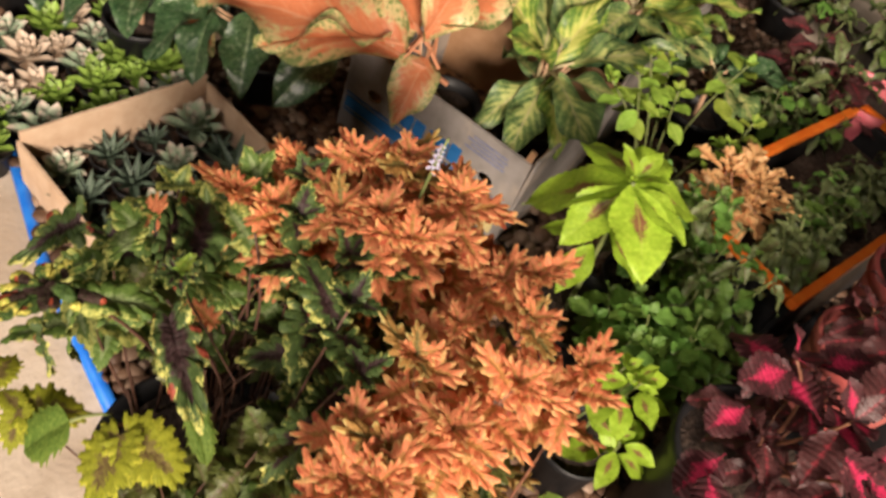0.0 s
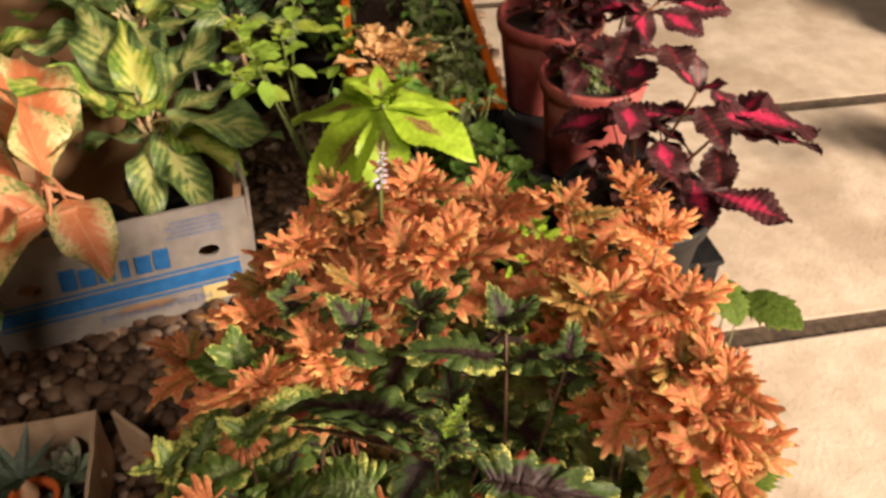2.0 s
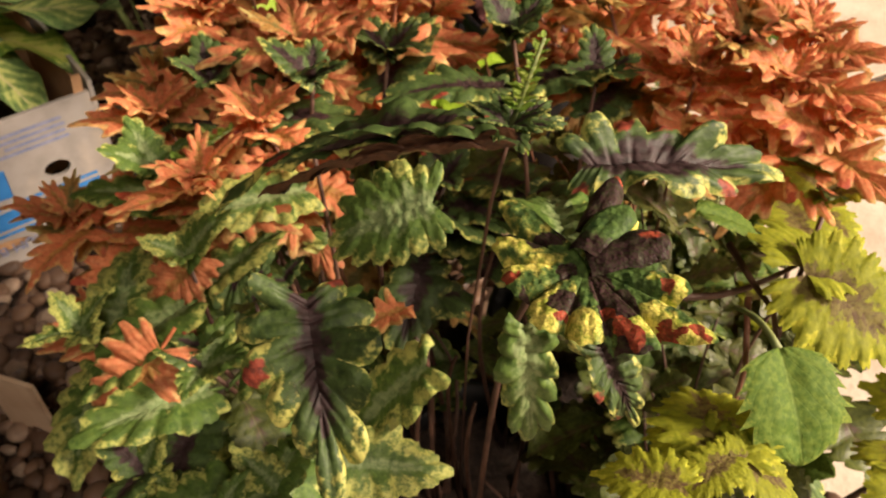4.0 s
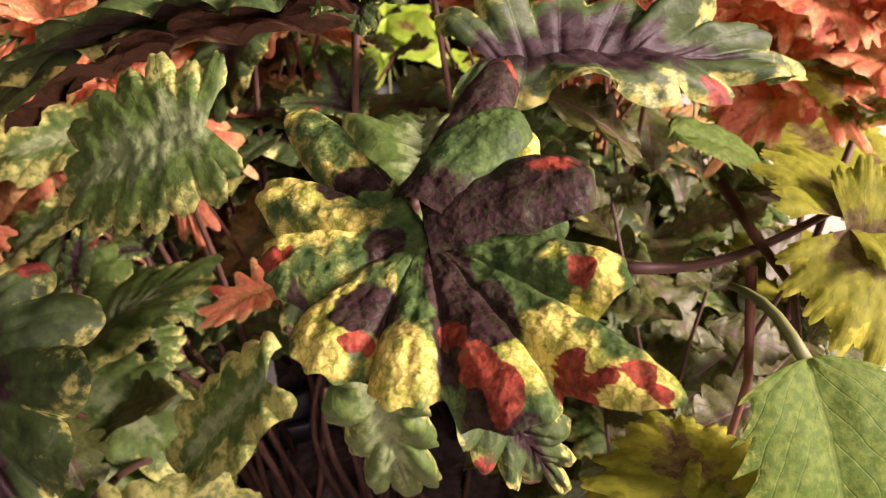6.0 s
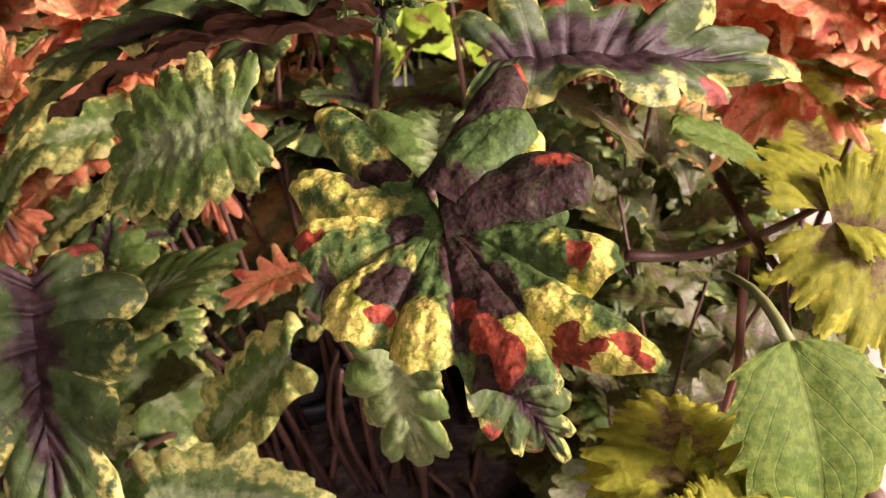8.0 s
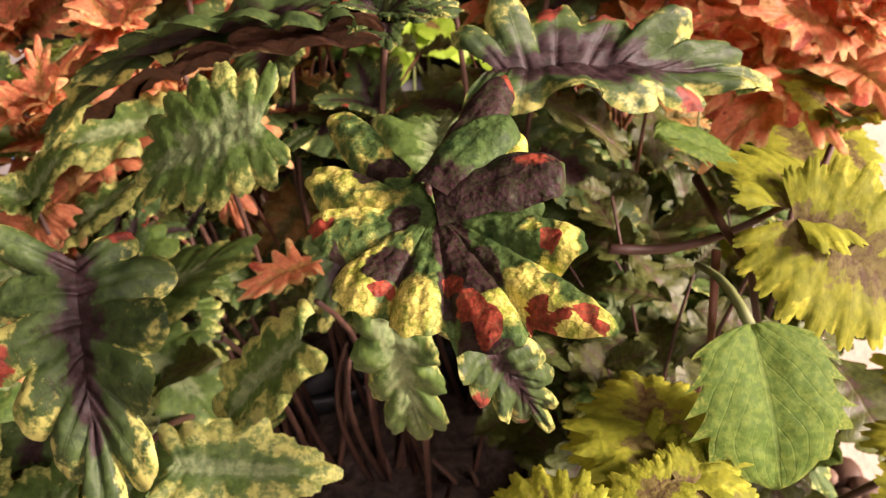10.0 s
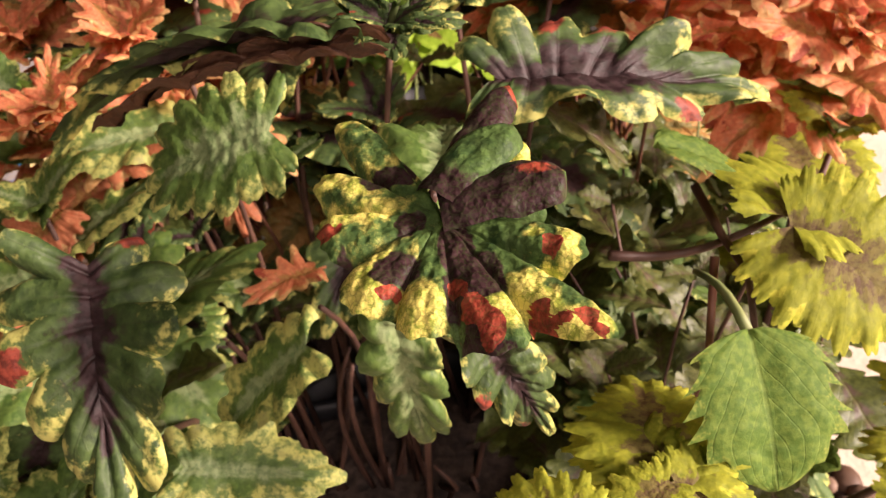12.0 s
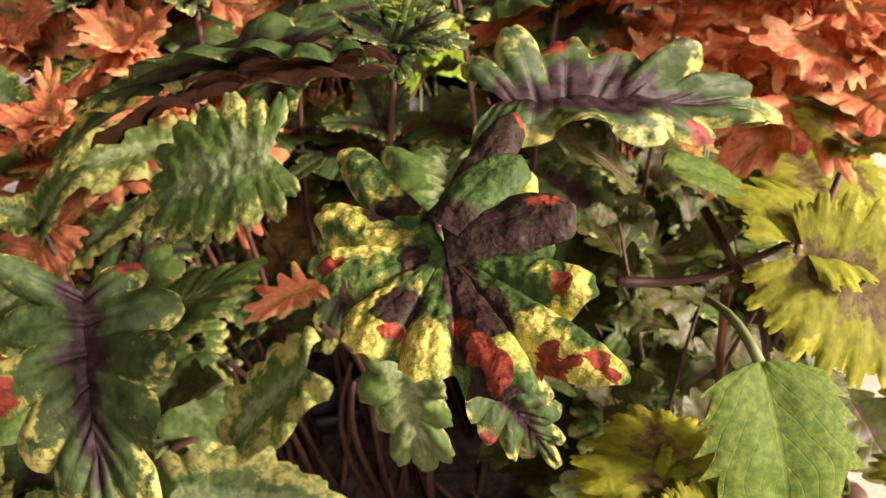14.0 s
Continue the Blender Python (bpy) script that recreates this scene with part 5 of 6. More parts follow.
# ---- orange-rimmed planter ----
planter = thing("planter_box", (-0.68, 1.39, 0.0), "black planter box with a bright orange rim and dry soil", "planter", turn=19)
PM = pose(-0.679, 1.387, 0, 0, 0, 19.0)
for name, size, off, mat in (("long_wall", (0.012, 0.68, 0.25), (0.129, 0, 0), POT_BLACK), ("long_wall", (0.012, 0.68, 0.25), (-0.129, 0, 0), POT_BLACK),
                             ("end_wall", (0.245, 0.012, 0.25), (0, 0.334, 0), POT_BLACK), ("end_wall", (0.245, 0.012, 0.25), (0, -0.334, 0), POT_BLACK),
                             ("rim", (0.018, 0.70, 0.018), (0.131, 0, 0.252), ORANGE_PLASTIC), ("rim", (0.018, 0.70, 0.018), (-0.131, 0, 0.252), ORANGE_PLASTIC),
                             ("rim", (0.243, 0.016, 0.018), (0, 0.342, 0.252), ORANGE_PLASTIC), ("rim", (0.243, 0.016, 0.018), (0, -0.342, 0.252), ORANGE_PLASTIC)):
    part_of(name, box_mesh(name, size, mat, 0.003), planter, PM @ pose(*off))
part_of("soil", box_mesh("soil", (0.242, 0.650, 0.19), SOIL_DRY, 0, 0.008, 10, 3), planter, PM @ pose(0, 0, 0.004))
low_plant("wilted_coleus", (-0.68, 1.50, 0.19), 0.15, 0.07, WILT, 10, 0.04, "limp olive seedling in the planter box", seed=16, potted=False, r=0.04)
low_plant("lime_seedling", (-0.68, 1.60, 0.19), 0.18, 0.05, SMALL, 6, 0.05, "lime seedling in the planter box", seed=17, potted=False, r=0.04)
low_plant("green_herb", (-0.62, 1.30, 0.19), 0.16, 0.07, MINT + WILT, 12, 0.034, "low green herb in the planter box", seed=18, potted=False, r=0.04)
low_plant("green_herb", (-0.53, 1.17, 0.19), 0.13, 0.05, MINT + WILT, 10, 0.032, "low green herb at the near end of the planter", seed=19, potted=False, r=0.03)
pot("flower_pot", (-0.95, 1.72, 0.0), 0.10, 0.27, POT_PINK, "bright pink plastic pot behind the shrubs", group="red pots")
low_plant("maroon_coleus", (-1.02, 1.62, 0.0), 0.42, 0.12, MAROON + WILT, 12, 0.075, "dark maroon coleus behind the lime shrub", seed=20)
low_plant("green_herb", (-0.93, 1.50, 0.0), 0.33, 0.10, WILT + MINT, 14, 0.045, "dull green leafy plant by the rear carton", seed=22)


# ---- cartons ----
def hole_panel(name, w, h, t, hole, material):
    """An upright board along x with one oval hole: centre x, centre z, half width, half height."""
    cx, cz, rx, rz = hole
    n = 32
    inner, outer = [], []
    for i in range(n):
        a = 2 * math.pi * (i + 0.5) / n
        c, s = math.cos(a), math.sin(a)
        inner.append((cx + rx * c, cz + rz * s))
        far = min((w / 2 - cx) / c if c > 1e-6 else 9e9, (-w / 2 - cx) / c if c < -1e-6 else 9e9, (h - cz) / s if s > 1e-6 else 9e9, (-cz) / s if s < -1e-6 else 9e9)
        outer.append((cx + far * c, cz + far * s))
    for corner in ((-w / 2, 0), (w / 2, 0), (w / 2, h), (-w / 2, h)):
        k = min(range(n), key=lambda q: math.hypot(outer[q][0] - corner[0], outer[q][1] - corner[1]))
        outer[k] = corner
    verts = [(x, y, z) for y in (-t / 2, t / 2) for x, z in inner + outer]
    faces = []
    for i in range(n):
        j = (i + 1) % n
        faces += [(i, n + i, n + j, j), (2 * n + i, 2 * n + j, 3 * n + j, 3 * n + i), (i, j, 2 * n + j, 2 * n + i), (n + i, 3 * n + i, 3 * n + j, n + j)]
    return mesh_of(name, verts, faces, material, smooth=False)


def lettering(name, words, height, material, depth=0.0006):
    """Words as a mesh, standing on x, facing -y."""
    data = bpy.data.curves.new(name, "FONT")
    data.body, data.size, data.extrude, data.align_x = words, height, depth, "CENTER"
    ob = bpy.data.objects.new(name, data)
    scene.collection.objects.link(ob)
    me = bpy.data.meshes.new_from_object(ob.evaluated_get(bpy.context.evaluated_depsgraph_get()))
    bpy.data.objects.remove(ob)
    me.materials.clear()
    me.materials.append(material)
    return me


CARTON_TURN = 34.0
carton = thing("fruit_carton", (-1.0, 0.83, 0.0), "white printed fruit carton with blue stripes holding leafy plants", "carton", turn=CARTON_TURN)
LONG, DEEP, HIGH = 0.41, 0.36, 0.210
CM = pose(-0.802, 0.784, 0.018, 0, 0, CARTON_TURN)
T = 0.006
front_boards = []
for s0, s1, hole in ((0.0, 0.135, (0.070, 0.120, 0.017, 0.012)), (0.135, 0.28, (0.05, 0.034, 0.050, 0.010)), (0.28, LONG, (0.06, 0.120, 0.017, 0.013))):
    w = s1 - s0
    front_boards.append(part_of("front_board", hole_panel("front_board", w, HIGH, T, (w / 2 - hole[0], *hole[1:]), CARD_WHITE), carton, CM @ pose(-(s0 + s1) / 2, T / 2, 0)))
part_of("back_board", box_mesh("back_board", (LONG, T, HIGH), CARD, 0, 0.001, 3), carton, CM @ pose(-LONG / 2, DEEP, 0))
for x in (-T / 2, -LONG + T / 2):
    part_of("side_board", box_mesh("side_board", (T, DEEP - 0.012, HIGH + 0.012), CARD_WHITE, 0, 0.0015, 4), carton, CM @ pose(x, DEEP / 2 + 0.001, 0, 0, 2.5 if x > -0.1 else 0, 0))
part_of("inner_board", box_mesh("inner_board", (0.003, DEEP - 0.03, HIGH - 0.006), CARD, 0), carton, CM @ pose(-T - 0.006, DEEP / 2, 0, 0, 2.5, 0))
part_of("inner_board", box_mesh("inner_board", (LONG - 0.03, 0.003, 0.05), CARD, 0), carton, CM @ pose(-LONG / 2, T + 0.004, 0))
part_of("bottom_board", box_mesh("bottom_board", (LONG - 0.014, DEEP - 0.014, 0.006), CARD), carton, CM @ pose(-LONG / 2, DEEP / 2, 0.001))
part_of("torn_tab", box_mesh("torn_tab", (0.012, 0.004, 0.03), CARD, 0, 0.002, 2), carton, CM @ pose(-0.012, 0.006, HIGH - 0.006, 0, 8, 0))
for z0, high in ((0.060, 0.026), (0.0505, 0.004), (0.0915, 0.004)):
    part_of("stripe", box_mesh("stripe", (LONG - 0.035, 0.0012, high), PRINT_BLUE), front_boards[1], CM @ pose(-LONG / 2 - 0.008, -0.0008, z0))
# the mark is drawn as plain blue bars
for n in range(6):
    s = 0.145 + 0.028 * n
    part_of("mark", box_mesh("mark", (0.024 if n != 2 else 0.012, 0.0012, 0.034 + (0.006 if n in (0, 5) else 0)), PRINT_BLUE, 0.002), front_boards[1], CM @ pose(-s, -0.0008, 0.106, 0, 4, 0))
for n in range(4):
    part_of("print_line", box_mesh("print_line", (0.088 - 0.012 * (n % 2), 0.0012, 0.004), PRINT_DARK), front_boards[1], CM @ pose(-0.085 + 0.004 * (n % 2), -0.0008, 0.160 + 0.009 * n))
part_of("wording", lettering("wording", "PREMIUM BANANAS", 0.02, PRINT_DARK), front_boards[1], CM @ pose(-0.17, -0.0012, 0.036, 0, 180, 0) @ pose(0, 0, 0, 90, 0, 0))
part_of("stain", box_mesh("stain", (0.075, 0.0012, 0.035), plain_material("faded_yellow_print", (0.55, 0.43, 0.16), (0.60, 0.50, 0.26), 30, 0.7), 0.0), front_boards[1], CM @ pose(-0.055, -0.0008, 0.015))

carton_back = thing("fruit_carton", (-1.2, 1.25, 0.0), "second whitened carton standing behind the printed one", "carton", turn=CARTON_TURN)
CB = CM @ pose(-0.01, DEEP + 0.03, 0)
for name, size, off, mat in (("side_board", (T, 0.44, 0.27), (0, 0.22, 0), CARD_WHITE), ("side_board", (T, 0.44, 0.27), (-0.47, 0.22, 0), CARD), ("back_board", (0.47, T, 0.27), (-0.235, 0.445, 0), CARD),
                             ("front_board", (0.462, T, 0.20), (-0.235, 0.003, 0), CARD), ("bottom_board", (0.46, 0.43, 0.006), (-0.235, 0.22, 0.001), CARD)):
    part_of(name, box_mesh(name, size, mat, 0, 0.001, 3), carton_back, CB @ pose(*off))

tray = thing("cardboard_tray", (-0.95, 0.2, 0.0), "torn brown cardboard tray of small succulents", "tray", turn=25)
TM = pose(-0.885, 0.425, 0, 0, 0, 25.3)
for name, size, off in (("side_board", (0.30, 0.005, 0.112), (-0.15, 0, 0)), ("side_board", (0.30, 0.005, 0.112), (-0.15, -0.345, 0)), ("end_board", (0.005, 0.34, 0.115), (0.001, -0.1725, 0)),
                        ("end_board", (0.005, 0.34, 0.13), (-0.298, -0.1725, 0)), ("bottom_board", (0.29, 0.335, 0.005), (-0.15, -0.1725, 0.001)), ("flap", (0.07, 0.005, 0.10), (0.045, -0.03, 0.012))):
    part_of(name, box_mesh(name, size, CARD_PALE, 0, 0.0026, 9, 2), tray, TM @ pose(*off, 0, 0, -50 if name == "flap" else 0))


# ---- plants in the cartons ----
def rosette(name, at, leaves, label, category="plant", stock=None, stem=STEM_PINK, pot_at=None):
    top = thing(name, at, label, category)
    p0 = Vector(at)
    if pot_at:
        part_of("pot_wall", lathe("pot_wall", [(0.05, 0), (0.066, 0.11), (0.071, 0.112), (0.071, 0.125), (0.066, 0.125), (0.062, 0.10)], POT_BLACK), top, pose(*pot_at))
        part_of("soil", mound("soil", 0.06, 0.01, SOIL), top, pose(pot_at[0], pot_at[1], pot_at[2] + 0.10))
        part_of("stem", tube("stem", [(pot_at[0], pot_at[1], pot_at[2] + 0.1), at], 0.007, stem), top)
    for base, tip, me, wide, roll in leaves:
        put_leaf(top, me, base, tip, wide, roll=roll)
        b = Vector(base)
        if (b - p0).length > 0.02:
            part_of("stalk", tube("stalk", arc(p0, b, -0.01, 5), 0.0035, stem), top)
    return top


def fan(at, count, size, rise, stock, seed, out=0.25, turn0=0.0, sweep=360.0):
    g = random.Random(seed)
    made = []
    for n in range(count):
        a = radians(turn0 + sweep * n / count + g.uniform(-15, 15))
        e = radians(rise + g.uniform(-18, 22))
        d = size * g.uniform(0.8, 1.15)
        way = Vector((math.cos(a) * math.cos(e), math.sin(a) * math.cos(e), math.sin(e)))
        base = Vector(at) + way * d * out
        tip = base + Vector((math.cos(a) * math.cos(e - 0.5), math.sin(a) * math.cos(e - 0.5), math.sin(e - 0.5))) * d
        made.append((base, tip, g.choice(stock), g.uniform(0.9, 1.1), g.uniform(-15, 15)))
    return made


rosette("aglaonema", (-1.010, 0.895, 0.24), [
    ((-0.986, 0.896, 0.265), (-0.822, 0.846, 0.25), AGLAY[0], 1.0, 0), ((-0.986, 0.876, 0.26), (-0.852, 0.764, 0.21), AGLA[0], 1.0, 0),
    ((-0.996, 0.867, 0.26), (-0.942, 0.730, 0.20), AGLA[1], 1.0, 0), ((-1.012, 0.866, 0.26), (-1.161, 0.883, 0.22), AGLA[2], 0.9, 0),
    ((-1.027, 0.884, 0.27), (-1.258, 1.015, 0.33), AGLA[0], 1.0, 0), ((-1.022, 0.919, 0.27), (-1.149, 1.056, 0.36), AGLA[1], 1.0, 0),
    ((-1.018, 0.946, 0.27), (-1.016, 1.029, 0.36), AGLAD[0], 0.9, 0), ((-1.0, 0.93, 0.26), (-0.90, 1.02, 0.30), AGLA[2], 1.0, 0),
    ((-1.02, 0.90, 0.27), (-1.10, 1.02, 0.40), AGLAY[1], 0.9, 0)] + fan((-1.010, 0.895, 0.25), 5, 0.22, 52, AGLA + AGLAY, 91), "green aglaonema with pale marbled leaves in the carton", pot_at=(-1.01, 0.90, 0.026))
rosette("aglaonema", (-1.165, 1.15, 0.28), [
    ((-1.129, 1.149, 0.32), (-1.171, 1.357, 0.42), AGLAY[1], 1.0, 0), ((-1.194, 1.159, 0.32), (-1.344, 1.178, 0.36), AGLAY[0], 1.0, 0),
    ((-1.204, 1.182, 0.32), (-1.339, 1.376, 0.40), AGLA[2], 1.0, 0), ((-1.13, 1.13, 0.31), (-0.99, 1.17, 0.35), AGLA[0], 1.0, 0),
    ((-1.18, 1.12, 0.31), (-1.26, 0.96, 0.36), AGLA[1], 1.1, 0), ((-1.15, 1.12, 0.31), (-1.06, 1.0, 0.34), AGLAD[1], 0.9, 0),
    ((-1.15, 1.16, 0.32), (-1.06, 1.30, 0.36), AGLA[1], 1.0, 0)] + fan((-1.165, 1.15, 0.29), 6, 0.22, 50, AGLA + AGLAY, 92), "tall aglaonema with cream-veined green leaves", pot_at=(-1.17, 1.12, 0.026))
rosette("aglaonema", (-1.04, 0.66, 0.22), [
    ((-0.990, 0.582, 0.31), (-1.159, 0.270, 0.36), AGLAR[0], 1.1, -15), ((-0.996, 0.608, 0.34), (-1.092, 0.740, 0.47), AGLAR[1], 0.9, 60), ((-0.990, 0.626, 0.31), (-0.889, 0.546, 0.26), AGLAR[2], 1.2, 0),
    ((-1.003, 0.557, 0.33), (-1.036, 0.340, 0.34), AGLAR[1], 0.7, 25), ((-1.04, 0.62, 0.33), (-1.30, 0.50, 0.42), AGLAR[2], 1.2, 0),
    ((-1.05, 0.66, 0.33), (-1.27, 0.72, 0.40), AGLAR[0], 1.0, 10), ((-1.03, 0.64, 0.34), (-1.16, 0.86, 0.44), AGLAR[0], 1.0, 20)],
    "salmon and orange aglaonema with pink stalks", pot_at=(-1.07, 0.74, 0.026))
rosette("aglaonema", (-1.28, 1.31, 0.24), fan((-1.28, 1.31, 0.24), 10, 0.18, 45, AGLAY + AGLA, 64), "yellow-green aglaonema in the rear carton", pot_at=(-1.28, 1.31, 0.026))
rosette("aglaonema", (-1.06, 1.36, 0.22), fan((-1.06, 1.36, 0.22), 9, 0.14, 40, AGLAD + AGLA, 65), "dark green aglaonema beside the rear carton", pot_at=(-1.06, 1.38, 0.0))
rosette("aglaonema", (-1.22, 0.42, 0.18), [
    ((-1.155, 0.364, 0.26), (-1.029, 0.318, 0.22), AGLAD[0], 1.0, 10), ((-1.09, 0.496, 0.26), (-0.991, 0.380, 0.22), AGLAD[1], 0.9, -20), ((-1.178, 0.301, 0.25), (-1.076, 0.234, 0.20), AGLAD[1], 1.0, 30),
    ((-1.22, 0.33, 0.27), (-1.19, 0.20, 0.26), AGLAD[0], 0.9, -30), ((-1.20, 0.30, 0.25), (-1.13, 0.17, 0.22), AGLAD[1], 0.9, 20), ((-1.18, 0.45, 0.29), (-1.09, 0.36, 0.28), AGLAD[0], 0.8, 0),
    ((-1.26, 0.40, 0.26), (-1.40, 0.34, 0.28), AGLAD[0], 0.9, 0), ((-1.22, 0.46, 0.26), (-1.30, 0.58, 0.28), AGLAD[1], 0.9, 0), ((-1.24, 0.38, 0.28), (-1.30, 0.24, 0.34), AGLAD[0], 0.8, 0)], "glossy dark green aglaonema beside the tray", pot_at=(-1.24, 0.42, 0.0))
rosette("aglaonema", (-1.33, 0.20, 0.2), fan((-1.33, 0.20, 0.2), 11, 0.15, 35, AGLAR + AGLAD, 67), "reddish aglaonema behind the succulents", pot_at=(-1.33, 0.20, 0.0))
rosette("aglaonema", (-1.42, 0.62, 0.2), fan((-1.42, 0.62, 0.2), 10, 0.18, 40, AGLAR + AGLAD, 68), "mixed red and green aglaonema at the back of the bed", pot_at=(-1.42, 0.62, 0.0))
rosette("aglaonema", (-1.45, 0.95, 0.22), fan((-1.45, 0.95, 0.22), 10, 0.18, 40, AGLA + AGLAY, 69), "pale aglaonema at the back of the bed", pot_at=(-1.45, 0.95, 0.0))
rosette("aglaonema", (-1.50, 0.0, 0.15), fan((-1.50, 0.0, 0.15), 9, 0.14, 35, AGLAD, 70), "dark aglaonema at the end of the bed", pot_at=(-1.50, 0.0, 0.0))

FAT = {"grey": SUCC_GREY, "green": SUCC_GREEN, "pink": SUCC_PINK, "dark": SUCC_DARK}
FAT_MESH = {k: leaf_mesh(k + "_fleshy_leaf", m, 0.42, 0.55, 4, 0.0, True, 0.1, -0.15, 0.5, 0, 0.0, 3, 3, 1) for k, m in FAT.items()}
SPIKE = leaf_mesh("spiky_leaf", SUCC_DARK, 0.22, 0.3, 4, 0.0, True, 0.1, -0.2, 0.7, 0, 0.0, 3, 3, 2)


WOOL = leaf_mesh("wool_tuft", WHITE_PLASTIC, 0.45, 0.4, 4, 0.0, True, 0.1, 0.1, 0.4, 0, 0.0, 2, 2, 3)
POT_ORANGE = plain_material("small_orange_pot", (0.62, 0.12, 0.03), (0.68, 0.16, 0.04), 50, 0.5)


def succulent(at, colour, r, label, seed, spiky=False):
    top = thing("succulent", at, label, "succulent", "succulents")
    g = random.Random(seed)
    part_of("pot_wall", lathe("pot_wall", [(0.022, 0), (0.03, 0.045), (0.033, 0.046), (0.033, 0.052), (0.029, 0.052), (0.028, 0.042)], POT_BLACK, 20), top, pose(*at))
    part_of("soil", mound("soil", 0.028, 0.004, SOIL, 16, 3), top, pose(at[0], at[1], at[2] + 0.042))
    c = Vector((at[0], at[1], at[2] + 0.048))
    for n in range(22 if not spiky else 16):
        a = n * 2.4
        f = n / 22
        e = radians(10 + 70 * f)
        d = r * (1.0 - 0.5 * f) * g.uniform(0.85, 1.1)
        way = Vector((math.cos(a) * math.cos(e), math.sin(a) * math.cos(e), math.sin(e)))
        put_leaf(top, SPIKE if spiky else FAT_MESH[colour], c, c + way * d, 1.0)
    return top


g = random.Random(71)
for a in range(4):
    for b in range(4):
        at = TM @ Vector((-0.255 + 0.072 * a, -0.30 + 0.082 * b, 0.007))
        if a + b < 7:
            succulent(tuple(at), "dark" if (a + b) % 3 else "grey", g.uniform(0.045, 0.07), "small dark spiky succulent in a black pot" if (a + b) % 3 else "grey-green succulent in a black pot", 100 + a * 4 + b, (a + b) % 3 > 0)
for a in range(5):
    for b in range(6):
        at = TM @ Vector((-0.35 - 0.066 * a + g.uniform(-0.018, 0.018), -0.36 + 0.07 * b + g.uniform(-0.018, 0.018), 0.0))
        colour = g.choice(("green", "grey", "grey", "pink", "green"))
        succulent((at.x, at.y, 0.0), colour, g.uniform(0.045, 0.075), {"green": "bright green rosette succulent", "grey": "pale grey-green rosette succulent", "pink": "cream-pink rosette succulent"}[colour] + " packed among others", 140 + a * 6 + b)

blue_band = thing("blue_strap", (-0.8, 0.05, 0.0), "bright blue plastic band along the edge of the bed", "plastic band")
part_of("band", tube("band", [(-1.17, -0.045, 0.011), (-1.04, -0.024, 0.012), (-0.83, 0.010, 0.011), (-0.70, 0.047, 0.012), (-0.53, 0.096, 0.011)], 0.011, BLUE_PLASTIC, 10, 1.0), blue_band)

# small orange pot with a pale seedling, and a woolly cactus beside it
at = (-0.905, 0.300, 0.008)
pot("flower_pot", at, 0.030, 0.085, POT_ORANGE, "small orange plastic pot in the cardboard tray", soil=SOIL, lip=0.004)
seedling = thing("caudex_seedling", (at[0], at[1], at[2] + 0.08), "pale thick-stemmed seedling with long narrow leaves", "plant")
part_of("stem", lathe("stem", [(0.004, 0), (0.010, 0.008), (0.011, 0.018), (0.006, 0.030), (0.004, 0.05)], STEM_PINK, 14), seedling, pose(at[0], at[1], at[2] + 0.078))
for n in range(7):
    a = n * 0.9
    p = Vector((at[0], at[1], at[2] + 0.126))
    put_leaf(seedling, SPIKE, p, p + Vector((math.cos(a) * 0.06, math.sin(a) * 0.06, 0.03)), 1.0)
at = (-0.850, 0.270, 0.008)
cactus = thing("woolly_cactus", at, "round cactus covered in white wool in a black pot", "cactus")
part_of("pot_wall", lathe("pot_wall", [(0.022, 0), (0.03, 0.045), (0.033, 0.046), (0.033, 0.052), (0.029, 0.052), (0.028, 0.042)], POT_BLACK, 20), cactus, pose(*at))
part_of("body", lathe("body", [(0.020, 0.0), (0.029, 0.012), (0.031, 0.026), (0.026, 0.042), (0.014, 0.052), (0.003, 0.055)], SUCC_GREEN, 24), cactus, pose(at[0], at[1], at[2] + 0.044))
g = random.Random(77)
for n in range(90):
    a, e = n * 2.4, math.asin(min(0.99, 0.02 + n / 91))
    way = Vector((math.cos(a) * math.cos(e), math.sin(a) * math.cos(e), math.sin(e)))
    p = Vector((at[0], at[1], at[2] + 0.064)) + Vector((way.x * 0.030, way.y * 0.030, way.z * 0.034))
    put_leaf(cactus, WOOL, p, p + (way + Vector((g.uniform(-0.5, 0.5), g.uniform(-0.5, 0.5), g.uniform(-0.3, 0.5)))) * 0.010, 1.0, name="spine_tuft")

plant_tag = thing("plant_tag", (-0.45, 0.28, 0.2), "white plastic plant tag stuck among the stems", "plant tag")
part_of("tag", box_mesh("tag", (0.02, 0.0015, 0.13), WHITE_PLASTIC, 0.0004), plant_tag, pose(-0.46, 0.27, 0.2, -35, 20, 30))

# ---- dark bushes behind the bed ----
for n, (x, y) in enumerate(((-1.30, 2.25), (-1.05, 2.42), (-0.80, 2.60), (-0.52, 2.74), (-1.55, 2.05))):
    low_plant("leafy_bush", (x, y, 0.0), 0.34, 0.16, (WILT + MINT[:1], MAROON + WILT)[n % 2], 16, 0.07, "dark leafy bush in shade behind the bed", STEM_BROWN, 90 + n, r=0.09)

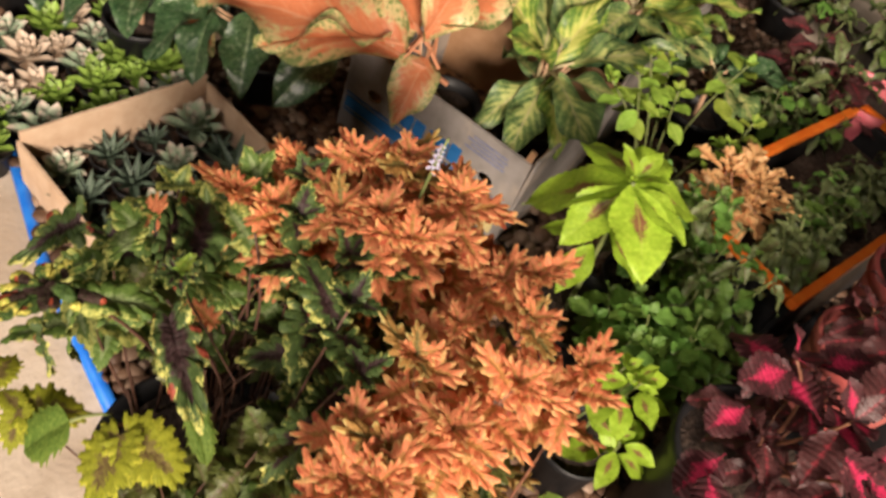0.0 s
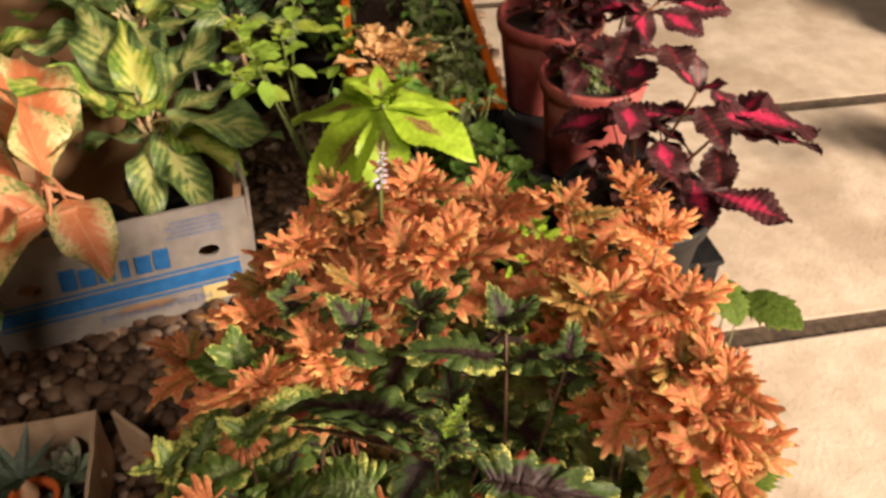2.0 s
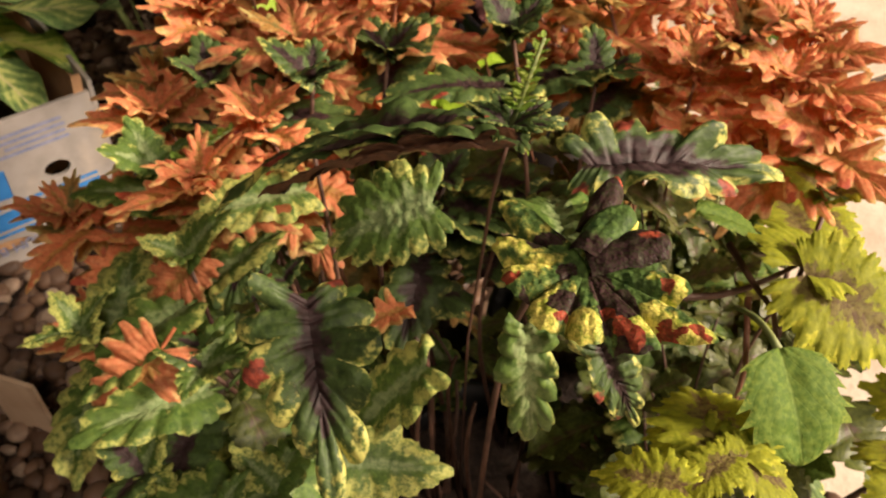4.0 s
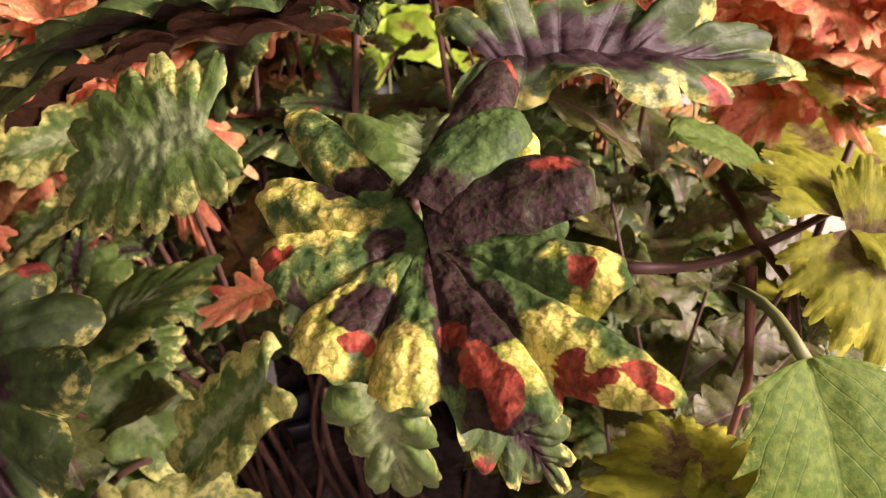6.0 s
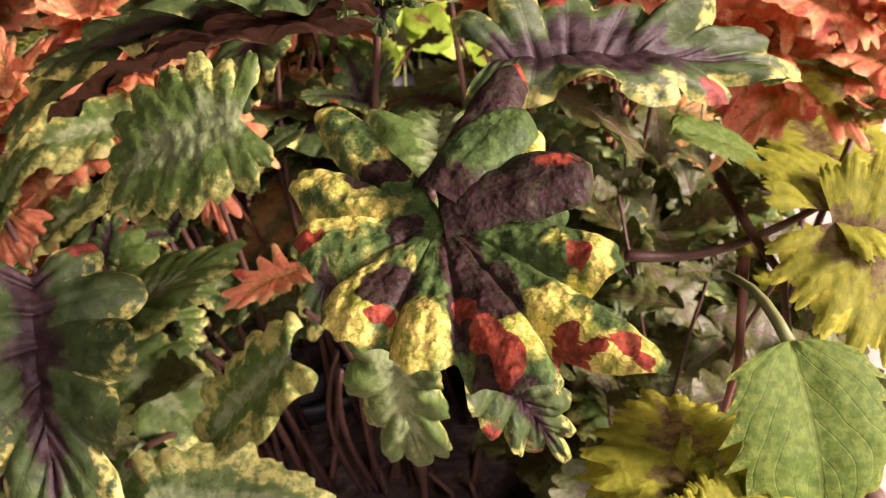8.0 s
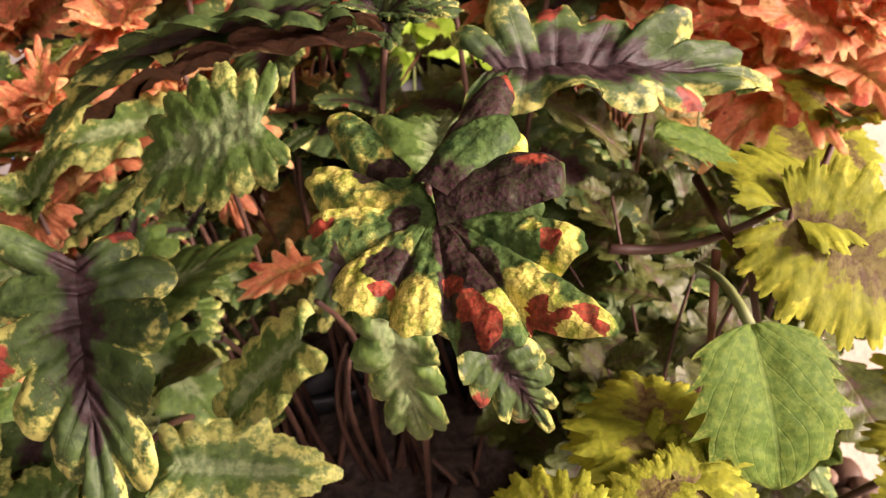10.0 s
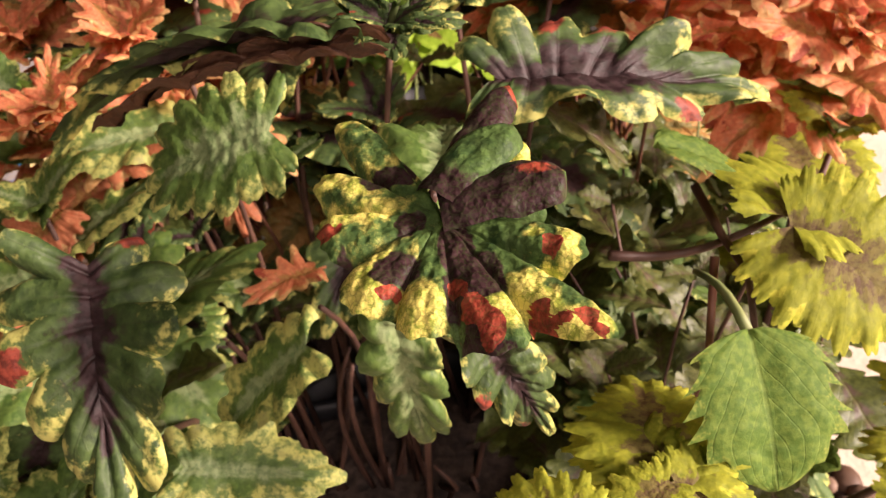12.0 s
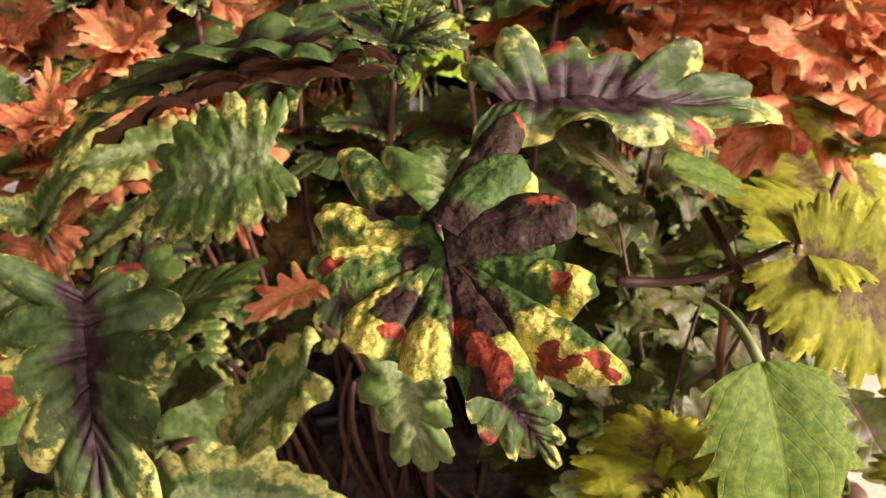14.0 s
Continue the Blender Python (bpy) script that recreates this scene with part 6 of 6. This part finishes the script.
# ---- across the paving ----
far_pot = pot("flower_pot", (0.74, 2.12, 0.0), 0.12, 0.16, POT_CLAY, "terracotta-coloured pot on the paving", group="far pots")
low_plant("purple_petunia", (0.56, 1.46, 0.0), 0.24, 0.10, MAROON + MINT, 10, 0.05, "dark leafy plant with purple flowers", seed=12)
petunia = thing("purple_flower", (0.44, 1.32, 0.2), "purple flower beside the paving", "flower")
PURPLE_PETAL = leaf_mesh("petal", PURPLE, 0.7, 0.6, 4, 0.0, True, 0.1, 0.2, 0.2, 0, 0.04, 3, 3, 1)
for n in range(6):
    a = n * 1.047
    put_leaf(petunia, PURPLE_PETAL, (0.44, 1.32, 0.20), (0.44 + 0.045 * math.cos(a), 1.32 + 0.045 * math.sin(a), 0.215), name="petal")
part_of("stalk", tube("stalk", [(0.56, 1.46, 0.12), (0.50, 1.38, 0.20), (0.44, 1.32, 0.20)], 0.002, STEM_GREEN), petunia)

# pot of dark foliage by the far edge of the paving
far_pot = pot("flower_pot", (0.78, 2.15, 0.0), 0.10, 0.17, POT_CLAY, "terracotta-coloured pot shaded by dark leaves", group="far pots")
low_plant("dark_foliage", (0.78, 2.15, 0.15), 0.22, 0.13, MAROON + WILT, 14, 0.075, "dark drooping foliage in a terracotta pot", STEM_BROWN, 17, potted=False)

# ---- pebbles and slabs ----
def pebbles():
    """One bed of rounded stones, two layers deep."""
    g = np.random.RandomState(3)
    bm = bmesh.new()
    bmesh.ops.create_icosphere(bm, subdivisions=2, radius=1.0)
    ball = np.array([v.co[:] for v in bm.verts])
    tri = np.array([[v.index for v in f.verts] for f in bm.faces])
    bm.free()
    verts, faces, count = [], [], 0
    step = 0.019
    for x in np.arange(-1.75, 0.05, step):
        for y in np.arange(-0.4, 2.1, step):
            px, py = x + g.uniform(-1, 1) * step * 0.5, y + g.uniform(-1, 1) * step * 0.5
            if not in_bed(px, py):
                continue
            size = g.uniform(0.007, 0.0155) * (1.35 if g.rand() < 0.12 else 1)
            scale = np.array([size * g.uniform(0.85, 1.35), size * g.uniform(0.8, 1.1), size * g.uniform(0.55, 0.8)])
            lump = 1 + 0.09 * np.sin(ball @ g.uniform(-3, 3, 3) + g.rand() * 6)
            a, b = g.uniform(0, 6.28), g.uniform(-0.4, 0.4)
            ca, sa, cb, sb = math.cos(a), math.sin(a), math.cos(b), math.sin(b)
            turn = np.array([[ca, -sa, 0], [sa, ca, 0], [0, 0, 1]]) @ np.array([[1, 0, 0], [0, cb, -sb], [0, sb, cb]])
            pts = (ball * lump[:, None] * scale) @ turn.T + [px, py, size * 0.5 + g.uniform(0, 0.016)]
            verts.append(pts)
            faces.append(tri + count)
            count += len(ball)
    verts, faces = np.concatenate(verts), np.concatenate(faces)
    me = bpy.data.meshes.new("pebbles")
    me.from_pydata(verts.tolist(), [], faces.tolist())
    me.materials.append(PEBBLE)
    me.polygons.foreach_set("use_smooth", [True] * len(me.polygons))
    return tagged(new("pebbles", me), "rounded brown river pebbles covering the bed", "pebbles", kind="stuff")


def bed_soil():
    """Dark earth under the pebbles, its edges those of the bed."""
    along, across = Vector((-0.355, 0.935, 0)), Vector((-0.972, -0.235, 0))
    corner = Vector((-0.015, 0.36, 0)) - along * 0.14
    ring = [corner, corner + along * 1.95, corner + along * 1.95 + across * 1.7, corner + across * 1.7]
    verts = [(p.x, p.y, z) for z in (-0.04, 0.006) for p in ring]
    faces = [(4, 5, 6, 7), (3, 2, 1, 0)] + [(a, (a + 1) % 4, 4 + (a + 1) % 4, 4 + a) for a in range(4)]
    return tagged(new("bed_soil", mesh_of("bed_soil", verts, faces, SOIL_DRY, smooth=False)), "dark brown earth under the pebbles", "soil", kind="structure")


bed_soil()
pebbles()
for b in range(-4, 8):
    for a in range(-4, 5):
        at = bed(2.8 * a + 1.5, 0.80 + 0.69 * (b + 0.5))
        part_of("slab", SLAB_MESH[(a + 2 * b) % 3], pavement, pose(at[0], at[1], -0.045, 0, 0, 22.9))
